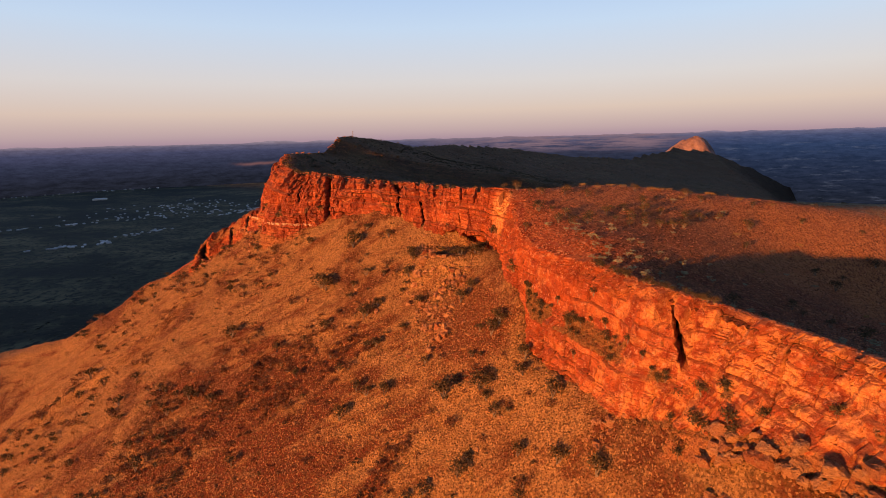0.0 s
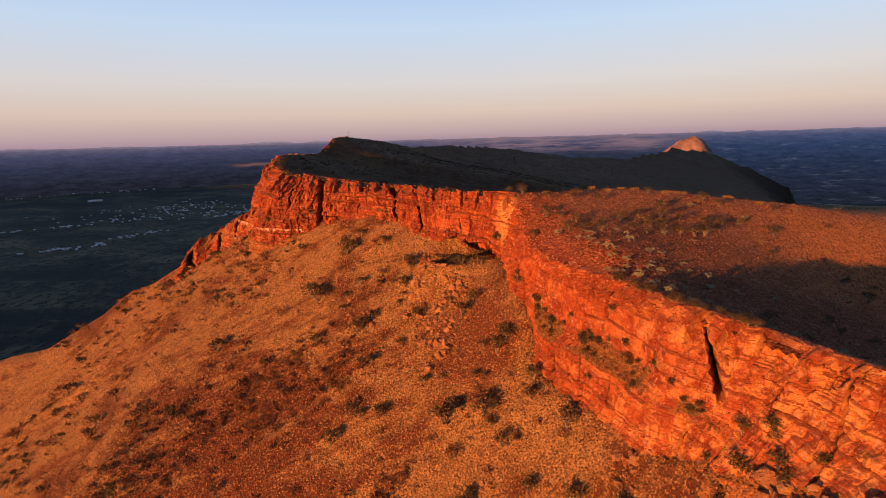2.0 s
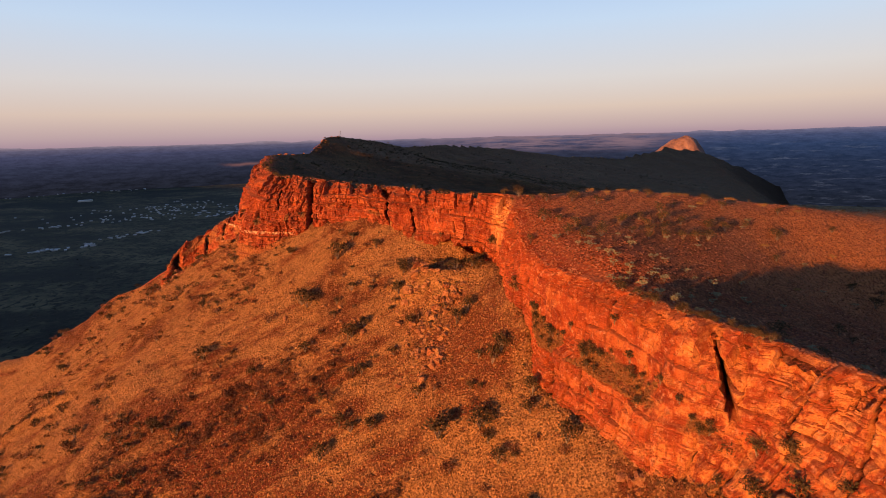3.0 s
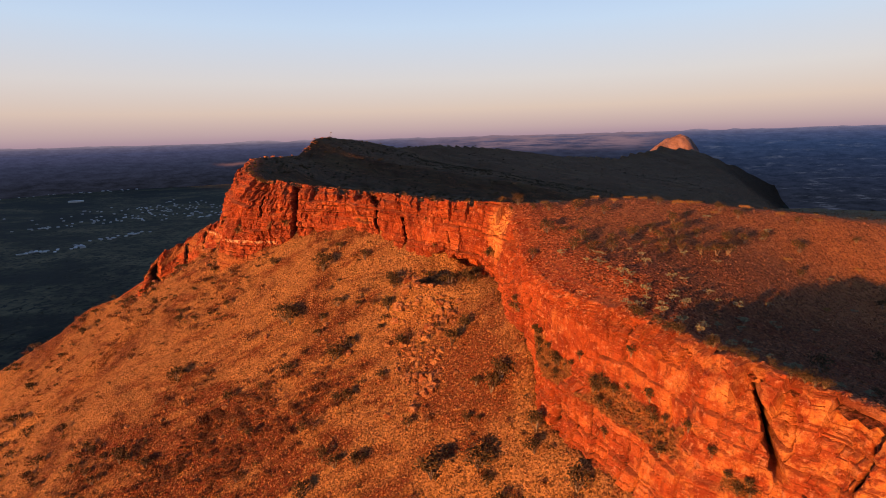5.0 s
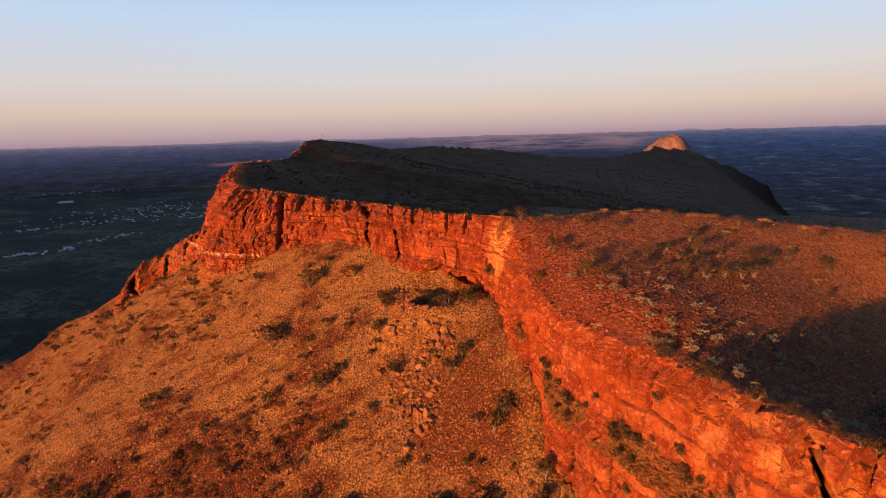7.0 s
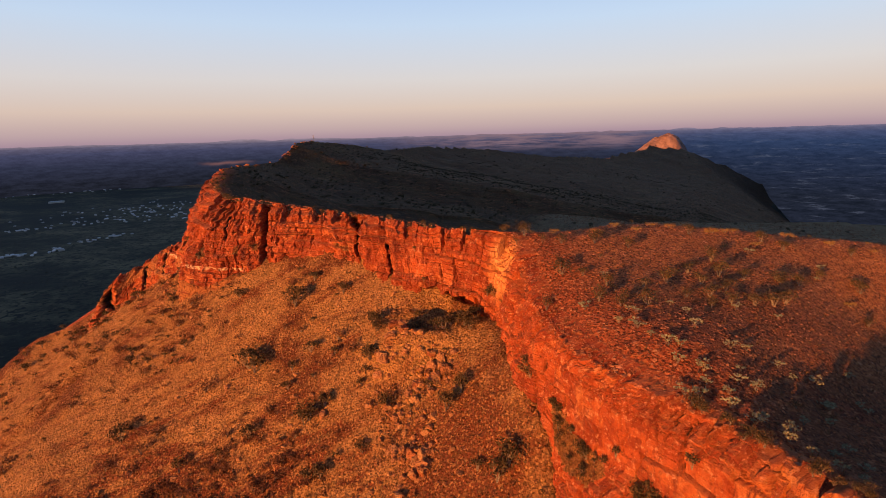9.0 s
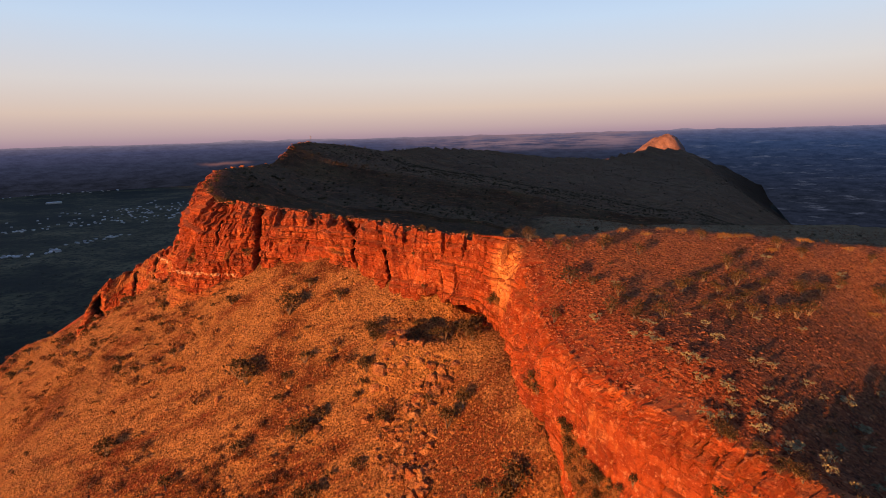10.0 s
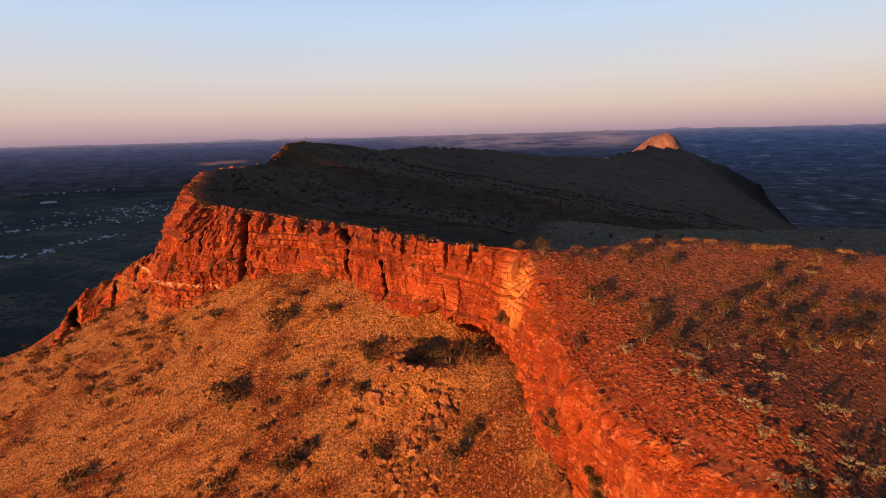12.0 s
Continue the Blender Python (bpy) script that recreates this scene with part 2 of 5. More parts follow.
def rubble_material(name, pale, mid, red, grass, patch=0.0, back=None):
    m = Nodes(name, 0.95)
    c = m.mix(m.noise(0.8, 5, 0.75), mid, pale)
    c = m.mix(m.noise(3.2, 4, 0.7, lo=0.45, hi=0.75), c, grass)
    down = m.t.nodes.new("ShaderNodeMapping")
    down.inputs["Rotation"].default_value = (0, 0, radians(-45))
    down.inputs["Scale"].default_value = (0.22, 1.0, 0.5)
    m.link(m.pos, down.inputs[0])
    c = m.mix(m.noise(5.5, 5, 0.65, vec=down.outputs[0], lo=0.50, hi=0.68), c, red)
    c = m.mix(m.noise(26, 5, 0.6, lo=0.52 - patch, hi=0.64 - patch), c, m.mix(m.noise(0.9, 4, 0.75), red, tuple(k * 0.55 for k in red)))
    if not back:
        # dark red earth on the lower slope
        far = m.t.nodes.new("ShaderNodeVectorMath")
        far.operation = "DISTANCE"
        m.link(m.pos, far.inputs[0])
        far.inputs[1].default_value = (-62, 102, -84)
        sub = m.t.nodes.new("ShaderNodeMath")
        sub.operation = "MULTIPLY_ADD"
        m.link(m.noise(7, 6, 0.7, vec=down.outputs[0], lo=0.30, hi=0.70), sub.inputs[0])
        sub.inputs[1].default_value = 78
        m.link(far.outputs["Value"], sub.inputs[2])
        # a second patch by the cliff: red-brown rubble, foot shade painted in
        near = m.t.nodes.new("ShaderNodeVectorMath")
        near.operation = "DISTANCE"
        m.link(m.pos, near.inputs[0])
        near.inputs[1].default_value = (6, 111, -52)
        sub2 = m.t.nodes.new("ShaderNodeMath")
        sub2.operation = "MULTIPLY_ADD"
        m.link(m.noise(6, 6, 0.7, lo=0.25, hi=0.75), sub2.inputs[0])
        sub2.inputs[1].default_value = 16
        m.link(near.outputs["Value"], sub2.inputs[2])
        c = m.mix(m.ramp(sub2.outputs[0], 30, 16), c, m.mix(m.noise(0.9, 5, 0.75), (0.22, 0.058, 0.020), (0.10, 0.028, 0.012)))
        c = m.mix(m.ramp(sub.outputs[0], 92, 58), c, m.mix(m.noise(1.1, 5, 0.75), (0.19, 0.040, 0.014), (0.066, 0.015, 0.007)))
    if back:
        sep = m.t.nodes.new("ShaderNodeSeparateXYZ")
        m.link(m.pos, sep.inputs[0])
        add = m.t.nodes.new("ShaderNodeMath")
        add.operation = "MULTIPLY_ADD"
        m.link(m.noise(18, 4, 0.6), add.inputs[0])
        add.inputs[1].default_value = 16
        m.link(sep.outputs[1], add.inputs[2])
        c = m.mix(m.ramp(add.outputs[0], 154, 168), c, m.mix(m.noise(7, 5, 0.7), back, tuple(k * 0.55 for k in back)))
        # dry grass and orange grit towards the brow, brightened to paint in sunlight
        brow = m.t.nodes.new("ShaderNodeMath")
        brow.operation = "MULTIPLY"
        m.link(m.ramp(add.outputs[0], 98, 128), brow.inputs[0])
        m.link(m.ramp(add.outputs[0], 168, 154), brow.inputs[1])
        c = m.mix(brow.outputs[0], c, m.mix(m.noise(1.1, 6, 0.75), (0.245, 0.080, 0.030), (0.48, 0.200, 0.074)))
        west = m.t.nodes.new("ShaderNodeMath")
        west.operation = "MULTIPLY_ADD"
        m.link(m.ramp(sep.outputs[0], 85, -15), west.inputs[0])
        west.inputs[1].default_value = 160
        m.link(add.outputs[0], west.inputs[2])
        # scrubby range ground, coloured darker to carry the shade on its back
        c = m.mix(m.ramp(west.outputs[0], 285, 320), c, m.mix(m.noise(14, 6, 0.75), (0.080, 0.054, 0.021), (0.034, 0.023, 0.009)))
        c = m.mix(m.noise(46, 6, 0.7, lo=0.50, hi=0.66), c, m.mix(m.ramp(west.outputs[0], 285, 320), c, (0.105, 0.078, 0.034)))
    if not back:
        # leaf litter and bare red soil under the dead brush
        litter = m.t.nodes.new("ShaderNodeAttribute")
        litter.attribute_name = "scrub"
        c = m.mix(m.ramp(litter.outputs["Fac"], 0.15, 0.75), c, m.mix(m.noise(0.8, 5, 0.75, lo=0.35, hi=0.65), (0.20, 0.046, 0.017), (0.085, 0.020, 0.009)))
    if back:
        # thin beds crop out in lines along the plateau, and broken rock covers the brow
        edge = m.t.nodes.new("ShaderNodeAttribute")
        edge.attribute_name = "brow"
        c = m.mix(m.noise(1.5, 5, 0.7, vec=m.stretch(0.10, 1.0, 1.0), lo=0.56, hi=0.66), c, m.mix(0.6, c, (0.50, 0.21, 0.095)))
        c = m.mix(m.ramp(edge.outputs["Fac"], 0.15, 0.65), c, m.mix(m.noise(0.7, 6, 0.75, lo=0.35, hi=0.65), (0.23, 0.044, 0.015), (0.50, 0.140, 0.048)))
    stones = m.cells(0.36, out="Color")
    bw = m.t.nodes.new("ShaderNodeRGBToBW")
    m.link(stones, bw.inputs[0])
    c = m.mix(m.ramp(bw.outputs[0], 0.60, 0.90), c, m.mix(0.5, c, tuple(min(1, k * 1.3) for k in pale)))
    c = m.mix(m.ramp(bw.outputs[0], 0.44, 0.22), c, m.mix(0.75, c, tuple(k * 0.35 for k in mid)))
    m.color(c)
    m.bump(m.cells(0.6), 0.85, 0.5)
    m.bump(m.cells(0.32), 0.5, 0.2)
    m.bump(m.noise(0.3, 4, 0.75), 0.7, 0.22)
    return m.mat


mat_slope = rubble_material("tan_rubble", (0.47, 0.245, 0.092), (0.29, 0.125, 0.043), (0.15, 0.036, 0.013), (0.21, 0.115, 0.038), 0.015)
# gravel tones lowered to paint the shade behind the near rim
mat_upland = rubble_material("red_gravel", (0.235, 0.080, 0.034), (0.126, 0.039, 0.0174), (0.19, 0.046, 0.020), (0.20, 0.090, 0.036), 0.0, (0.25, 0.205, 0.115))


def cliff_material():
    m = Nodes("red_quartzite", 0.85)
    c = m.mix(m.noise(4, 6, 0.7, lo=0.36, hi=0.64), (0.21, 0.032, 0.0095), (0.365, 0.076, 0.022))
    c = m.mix(m.noise(7, 7, 0.75, lo=0.54, hi=0.68), c, (0.45, 0.155, 0.054))
    # every block has weathered in its own way
    blk = m.t.nodes.new("ShaderNodeAttribute")
    blk.attribute_name = "block"
    c = m.mix(m.ramp(blk.outputs["Fac"], 0.60, 0.92), c, (0.42, 0.115, 0.035))
    c = m.mix(m.ramp(blk.outputs["Fac"], 0.48, 0.20), c, (0.185, 0.029, 0.0095))
    # paler beds in the near wall
    ypos = m.t.nodes.new("ShaderNodeSeparateXYZ")
    m.link(m.pos, ypos.inputs[0])
    bleach = m.t.nodes.new("ShaderNodeMath")
    bleach.operation = "MULTIPLY"
    m.link(m.ramp(ypos.outputs[1], 92, 50), bleach.inputs[0])
    m.link(m.noise(3.4, 6, 0.7, lo=0.44, hi=0.60), bleach.inputs[1])
    c = m.mix(bleach.outputs[0], c, m.mix(m.noise(1.2, 5, 0.7), (0.52, 0.165, 0.045), (0.66, 0.300, 0.095)))
    # the bleached pillar at the corner
    pillar = m.t.nodes.new("ShaderNodeVectorMath")
    pillar.operation = "DISTANCE"
    m.link(m.stretch(1, 1, 0.45), pillar.inputs[0])
    pillar.inputs[1].default_value = (16.8, 139.5, -11.5)
    fade = m.t.nodes.new("ShaderNodeMath")
    fade.operation = "MULTIPLY"
    m.link(m.ramp(pillar.outputs["Value"], 5.6, 1.8), fade.inputs[0])
    m.link(m.noise(1.2, 6, 0.75, lo=0.22, hi=0.62), fade.inputs[1])
    c = m.mix(fade.outputs[0], c, (0.70, 0.335, 0.120))
    c = m.mix(m.noise(1.1, 5, 0.75, vec=m.stretch(1, 1, 0.10), lo=0.52, hi=0.68), c, m.mix(0.8, c, (0.13, 0.026, 0.011)))
    c = m.mix(m.noise(0.6, 5, 0.75, vec=m.stretch(0.2, 0.2, 1.4), lo=0.56, hi=0.74), c, (0.19, 0.05, 0.02))
    c = m.mix(m.noise(0.35, 3, 0.7, lo=0.6, hi=0.75), c, (0.60, 0.30, 0.14))
    c = m.mix(m.noise(0.22, 5, 0.8, vec=m.stretch(0.5, 0.5, 1.3), lo=0.56, hi=0.70), c, m.mix(0.6, c, (0.07, 0.017, 0.008)))
    # pinkish fresh breaks and dark mottling
    c = m.mix(m.noise(1.1, 5, 0.75, lo=0.54, hi=0.66), c, m.mix(0.65, c, (0.60, 0.27, 0.15)))
    c = m.mix(m.noise(1.7, 6, 0.8, lo=0.56, hi=0.66), c, m.mix(0.65, c, (0.09, 0.026, 0.014)))
    # a pale band in the bluff
    zz = m.t.nodes.new("ShaderNodeSeparateXYZ")
    m.link(m.pos, zz.inputs[0])
    up = m.t.nodes.new("ShaderNodeMath")
    up.operation = "ADD"
    m.link(zz.outputs[2], up.inputs[0])
    up.inputs[1].default_value = 36.9
    band = m.t.nodes.new("ShaderNodeMath")
    band.operation = "ABSOLUTE"
    m.link(up.outputs[0], band.inputs[0])
    gate_b = m.t.nodes.new("ShaderNodeMath")
    gate_b.operation = "MULTIPLY"
    m.link(m.ramp(band.outputs[0], 0.6, 0.35), gate_b.inputs[0])
    far_w = m.t.nodes.new("ShaderNodeMath")
    far_w.operation = "MULTIPLY"
    m.link(m.ramp(zz.outputs[0], -58, -62), far_w.inputs[0])
    m.link(m.noise(2.2, 4, 0.7, lo=0.42, hi=0.55), far_w.inputs[1])
    m.link(far_w.outputs[0], gate_b.inputs[1])
    c = m.mix(gate_b.outputs[0], c, (0.58, 0.38, 0.24))
    # rubble and dry grass that lies on the ledges
    lay = m.t.nodes.new("ShaderNodeAttribute")
    lay.attribute_name = "rubble"
    dust = m.mix(m.noise(0.45, 5, 0.75), (0.16, 0.046, 0.016), (0.43, 0.175, 0.060))
    c = m.mix(m.ramp(lay.outputs["Fac"], 0.25, 0.6), c, dust)
    # painted shade: open fissures and block joints darkened in the colour
    crack_tone = m.t.nodes.new("ShaderNodeAttribute")
    crack_tone.attribute_name = "varnish"
    c = m.mix(m.ramp(crack_tone.outputs["Fac"], 0.15, 0.60), c, (0.016, 0.007, 0.005))
    sep = m.t.nodes.new("ShaderNodeSeparateXYZ")
    m.link(m.t.nodes.new("ShaderNodeNewGeometry").outputs["Normal"], sep.inputs[0])
    c = m.mix(m.ramp(sep.outputs[2], 0.80, 0.97), c, m.mix(m.noise(0.7, 5, 0.75), (0.27, 0.062, 0.022), (0.46, 0.150, 0.052)))
    m.color(c)
    m.bump(m.noise(0.7, 6, 0.75), 0.6, 0.22)
    m.bump(m.noise(0.5, 4, 0.7, vec=m.stretch(0.25, 0.25, 1.6)), 0.35, 0.18)
    return m.mat


mat_cliff = cliff_material()


def plain_material():
    m = Nodes("bush_plain", 0.95)
    lay = m.stretch(0.8, 1.0, 1.0)
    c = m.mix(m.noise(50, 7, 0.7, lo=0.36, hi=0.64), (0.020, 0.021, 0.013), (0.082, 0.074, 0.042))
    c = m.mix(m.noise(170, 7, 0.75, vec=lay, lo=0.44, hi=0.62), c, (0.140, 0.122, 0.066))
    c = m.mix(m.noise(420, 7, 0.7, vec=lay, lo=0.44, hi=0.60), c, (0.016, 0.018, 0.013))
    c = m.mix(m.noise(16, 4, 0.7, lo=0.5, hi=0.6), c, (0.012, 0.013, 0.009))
    m.color(c)
    return m.mat


mat_plain = plain_material()


# ---- large structure ----
def ground_z(x, y):
    return PLAIN + fbm(x, y, 600, 4, 3) * 7 + fbm(x, y, 90, 3, 8) * 0.8


def build_ground():
    r = np.concatenate([[0], np.geomspace(120, 4880, 90)])
    a = np.linspace(0, 2 * np.pi, 241)
    R, A = np.meshgrid(r, a, indexing="ij")
    X, Y = R * np.sin(A), R * np.cos(A)
    Z = ground_z(X, Y)
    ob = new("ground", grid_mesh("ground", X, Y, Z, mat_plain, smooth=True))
    return tagged(ob, "dark scrub-covered desert plain in evening shade", "ground", kind="structure")


def build_hillside():
    xs = graded(-900, 75, -215, 52, 0.85, 1.07, 25)
    ys = graded(-500, 520, 38, 232, 0.85, 1.07, 25)
    X, Y = np.meshgrid(xs, ys, indexing="ij")
    Z = slope_z(X, Y)
    d, _, _ = along(FOOT + [(-122, 330, -50), (-122, 460, -50), (-90, 700, -60)], X, Y)
    inside = np.where(Y > 12, np.maximum(d, 0), 0)
    Z = Z - 0.25 * inside - 1.8 * np.maximum(0, inside - 4)
    ob = new("hillside", grid_mesh("hillside", X, Y, Z, mat_slope, keep=inside < 9))
    co = np.zeros(len(ob.data.vertices) * 3)
    ob.data.vertices.foreach_get("co", co)
    ob.data.attributes.new("scrub", "FLOAT", "POINT").data.foreach_set("value", scrub_share(co[0::3], co[1::3]))
    return tagged(ob, "steep tan rubble slope with dry tufts below red cliffs", "hillside", kind="structure")


DEAD = [(-66, 129, 8), (-50, 119, 9), (-57, 114, 8), (-34, 124, 7), (-24, 124, 5.5), (-40, 112, 6), (-78, 122, 7), (-17, 84, 7)]


def scrub_share(x, y):
    """How thick the dead red brush stands on the lower slope."""
    z = 0 * x
    for cx, cy, r in DEAD:
        a, b = 0.78 * (x - cx) + 0.62 * (y - cy), 0.78 * (y - cy) - 0.62 * (x - cx)
        z = np.maximum(z, np.exp(-(a / r) ** 2 - (b / (0.5 * r)) ** 2))
    return np.clip(z * (1 + 1.2 * fbm(x, y, 7, 3, 433)), 0, 1)


def brow_share(x, y):
    """How much broken red rock of the brow covers the plateau's edge."""
    d = along(RIM, x, y)[0]
    wide = 3.5 + 7.5 * step(70, 92, y) * (1 - step(150, 160, y))
    return np.exp(-np.maximum(0, d - 1.5) / wide) * step(50, 75, y)


def build_upland():
    xs = graded(-420, 2400, -100, 130, 0.9, 1.045, 60)
    ys = graded(-40, 3000, 30, 240, 0.9, 1.035, 60)
    X, Y = np.meshgrid(xs, ys, indexing="ij")
    Z = upland_z(X, Y)
    d = along(RIM, X, Y)[0]
    Z = Z - 0.6 * np.clip(4 - d, 0, 4) * (Y < 229)
    keep = (d > 0.8) | (Y > 262) | ((Y > 229) & (X < -84)) | ((Y < 12) & (X > 60))
    keep &= Z > PLAIN - 13
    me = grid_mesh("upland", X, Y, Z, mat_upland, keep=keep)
    co = np.zeros(len(me.vertices) * 3)
    me.vertices.foreach_get("co", co)
    me.attributes.new("brow", "FLOAT", "POINT").data.foreach_set("value", brow_share(co[0::3], co[1::3]))
    ob = new("upland", me)
    return tagged(ob, "red gravel plateau and dark shaded range behind it", "plateau", kind="structure")


def resample(line, count):
    p = np.array(line, float)
    # smooth cubic through the stations
    t = np.linspace(0, 1, count)
    k = np.arange(len(p)) / (len(p) - 1)
    out = []
    for c in range(3):
        m = np.gradient(p[:, c], k)
        i = np.clip(np.searchsorted(k, t, side="right") - 1, 0, len(p) - 2)
        h = k[i + 1] - k[i]
        u = (t - k[i]) / h
        out.append((2 * u ** 3 - 3 * u ** 2 + 1) * p[i, c] + (u ** 3 - 2 * u ** 2 + u) * h * m[i]
                   + (-2 * u ** 3 + 3 * u ** 2) * p[i + 1, c] + (u ** 3 - u ** 2) * h * m[i + 1])
    return np.stack(out, -1)


def blocks(s, h, width, bed, seed, share=0.6, tilt=1.0):
    """A bedded, jointed rock face: an offset for each block with its own tilt, the nearness of open upright joints, and of beds."""
    hb = h / bed + 0.08 * vnoise(s / 9, h / 9, seed)
    row = np.floor(hb)
    w = width * (0.6 + 0.9 * lattice(row, row * 0, seed + 2))
    u = (s + 0.12 * vnoise(s / 3, h / 3, seed + 3)) / w + 7.7 * lattice(row, row * 0 + 1, seed + 4)
    col = np.floor(u)
    off = 2 * lattice(row, col, seed + 5) - 1
    off = off + tilt * 1.3 * (2 * lattice(row, col, seed + 6) - 1) * (u - col - 0.5) + tilt * 0.9 * (2 * lattice(row, col, seed + 7) - 1) * (hb - row - 0.5)
    side = np.round(u)
    open_j = lattice(row, side, seed + 8) < share
    ju = np.where(open_j, np.abs(u - side) * w, 9.0)
    line = np.round(hb)
    jh = np.where(lattice(line, np.floor(s / 11), seed + 9) < share, np.abs(hb - line) * bed, 9.0)
    return off, ju, jh, lattice(row, col, seed + 11)


faces_at = {}


def build_cliff(name, label, RIM_LINE, FOOT_LINE, n, m, main=True):
    rim, foot = resample(RIM_LINE, n), resample(FOOT_LINE, n)
    s = np.r_[0, np.cumsum(np.linalg.norm(np.diff(0.5 * (rim + foot)[:, :2], axis=0), axis=1))]
    tan = np.gradient(foot[:, :2], axis=0)
    ker = np.ones(41) / 41
    tan = np.stack([np.convolve(np.pad(tan[:, c], 20, "edge"), ker, "valid") for c in (0, 1)], -1)
    tan /= np.linalg.norm(tan, axis=1)[:, None]
    out = np.stack([-tan[:, 1], tan[:, 0]], -1)
    v = np.linspace(-0.22, 1.0, m)
    S, V = np.meshgrid(s, v, indexing="ij")
    high = rim[:, 2] - foot[:, 2]
    H = V * high[:, None]
    yy = foot[:, 1][:, None]
    tier = step(60, 70, yy) * (1 - step(99, 107, yy))
    near = 1 - step(54, 66, yy)
    ledge = 0.40 + 0.03 * vnoise(S / 12, S * 0, 40) - 0.10 * step(92, 104, yy)

    def bends(q, *knots):
        """A bent line through knots (share of the height, share of the way from foot to rim)."""
        out = knots[0][1] + 0 * q
        for (a, fa), (b, fb) in zip(knots[:-1], knots[1:]):
            out = out + (fb - fa) * np.clip((q - a) / (b - a), 0, 1)
        return out

    def profile(q):
        """How far the face has moved from the foot line to the rim line at a share q of its height."""
        low = bends(q, (-0.3, -0.15), (0, 0), (ledge - 0.03, 0.24), (ledge + 0.13, 0.66), (0.84, 0.72), (0.93, 0.83), (1.0, 1.0))
        lean = bends(q, (-0.3, -0.3), (0, 0), (0.22, 0.34), (0.45, 0.62), (0.62, 0.72), (0.90, 0.86), (1.0, 1.0))
        other = 0.55 * np.clip(q, -0.3, 1) + 0.10 * step(0.30, 0.36, q) + 0.10 * step(0.64, 0.70, q) + 0.25 * step(0.80, 1.0, q)
        return low * tier + lean * near + other * (1 - tier - near)

    # the face climbs in beds: upright risers and narrow treads
    bed_h = foot[:, 2][:, None] + H - 0.075 * yy
    q = V
    for bed, share, seed in ((2.7, 0.5, 84),):
        hh = bed_h / bed + 0.15 * fbm(S, S * 0, 11, 3, seed) + 0.05 * vnoise(S / 1.7, bed_h / 3, seed + 2)
        stair = np.floor(hh) + step(0.62, 1.0, hh - np.floor(hh))
        q = q + share * (1 - 0.5 * step(85, 95, yy) * (1 - step(125, 135, yy))) * (stair - hh) * bed / high[:, None]
    F = profile(q)
    X = foot[:, 0][:, None] * (1 - F) + rim[:, 0][:, None] * F
    Y = foot[:, 1][:, None] * (1 - F) + rim[:, 1][:, None] * F
    Z = foot[:, 2][:, None] + H
    hz = Z - 0.075 * Y
    # the joints lean on the near wall and wander a little everywhere
    wander = 1.1 * fbm(S, H, 5.0, 3, 41)
    SJ = S - 3.0 * (V - 0.5) * (1 - step(70, 112, yy)) + wander
    hz = hz + 0.7 * fbm(S, H, 7.0, 3, 42)
    big, jbig, hbig, tone_big = blocks(SJ, hz, 10.0, 7.5, 45, 0.5, 0.4)
    a, ja, ha, tone_a = blocks(SJ, hz, 4.6, 3.6, 50, 0.5, 0.3)
    b, jb, hb2, tone_b = blocks(SJ + 0.4 * fbm(S, H, 1.4, 2, 43), hz, 1.9, 1.5, 60, 0.4, 0.25)
    c, _, hc, _ = blocks(SJ, hz, 1.0, 0.55, 70, 0.4, 0.3)
    # massive rock between broken zones
    broken = step(-0.25, 0.25, fbm(S, H * 1.4, 11, 4, 78, 0.6))
    massive = tier * step(ledge + 0.10, ledge + 0.18, V) * (1 - step(0.80, 0.90, V))
    calm = (0.4 + 0.6 * broken) * (1 - 0.85 * massive)
    thin = step(-0.1, 0.3, fbm(S, H * 2, 12, 3, 79))
    low_relief = 1 - 0.45 * near
    D = 0.45 * low_relief * big + low_relief * (0.30 + 0.25 * broken) * (1 - 0.6 * massive) * a + low_relief * calm * 0.36 * b + (0.05 + 0.10 * thin + 0.14 * tier * step(0.80, 0.9, V)) * (1 - 0.6 * massive) * c
    D = D - 1.1 * np.exp(-(jbig / 0.20) ** 2) - 1.1 * calm * np.exp(-(ja / 0.17) ** 2) - 0.9 * calm * np.exp(-(jb / 0.12) ** 2)
    D = D - 1.0 * np.exp(-(hbig / 0.20) ** 2) - 0.9 * calm * np.exp(-(ha / 0.15) ** 2) - 0.6 * calm * np.exp(-(hb2 / 0.11) ** 2) - (0.25 * thin * (1 - massive) + 0.35 * tier * step(0.80, 0.9, V)) * np.exp(-(hc / 0.09) ** 2)
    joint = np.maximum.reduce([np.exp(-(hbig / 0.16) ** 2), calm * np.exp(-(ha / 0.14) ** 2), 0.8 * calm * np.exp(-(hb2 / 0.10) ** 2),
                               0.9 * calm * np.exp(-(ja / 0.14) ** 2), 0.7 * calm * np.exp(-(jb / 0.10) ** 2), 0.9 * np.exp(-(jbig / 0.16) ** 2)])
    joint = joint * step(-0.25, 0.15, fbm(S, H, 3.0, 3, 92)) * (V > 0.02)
    # hard and soft beds run along the whole face
    D = D + 0.55 * fbm(hz, S * 0.03, 2.4, 4, 85, 0.65) * (0.5 + 0.5 * step(-0.3, 0.3, fbm(S, H, 15, 2, 86)))
    wild_face = step(150, 170, yy)
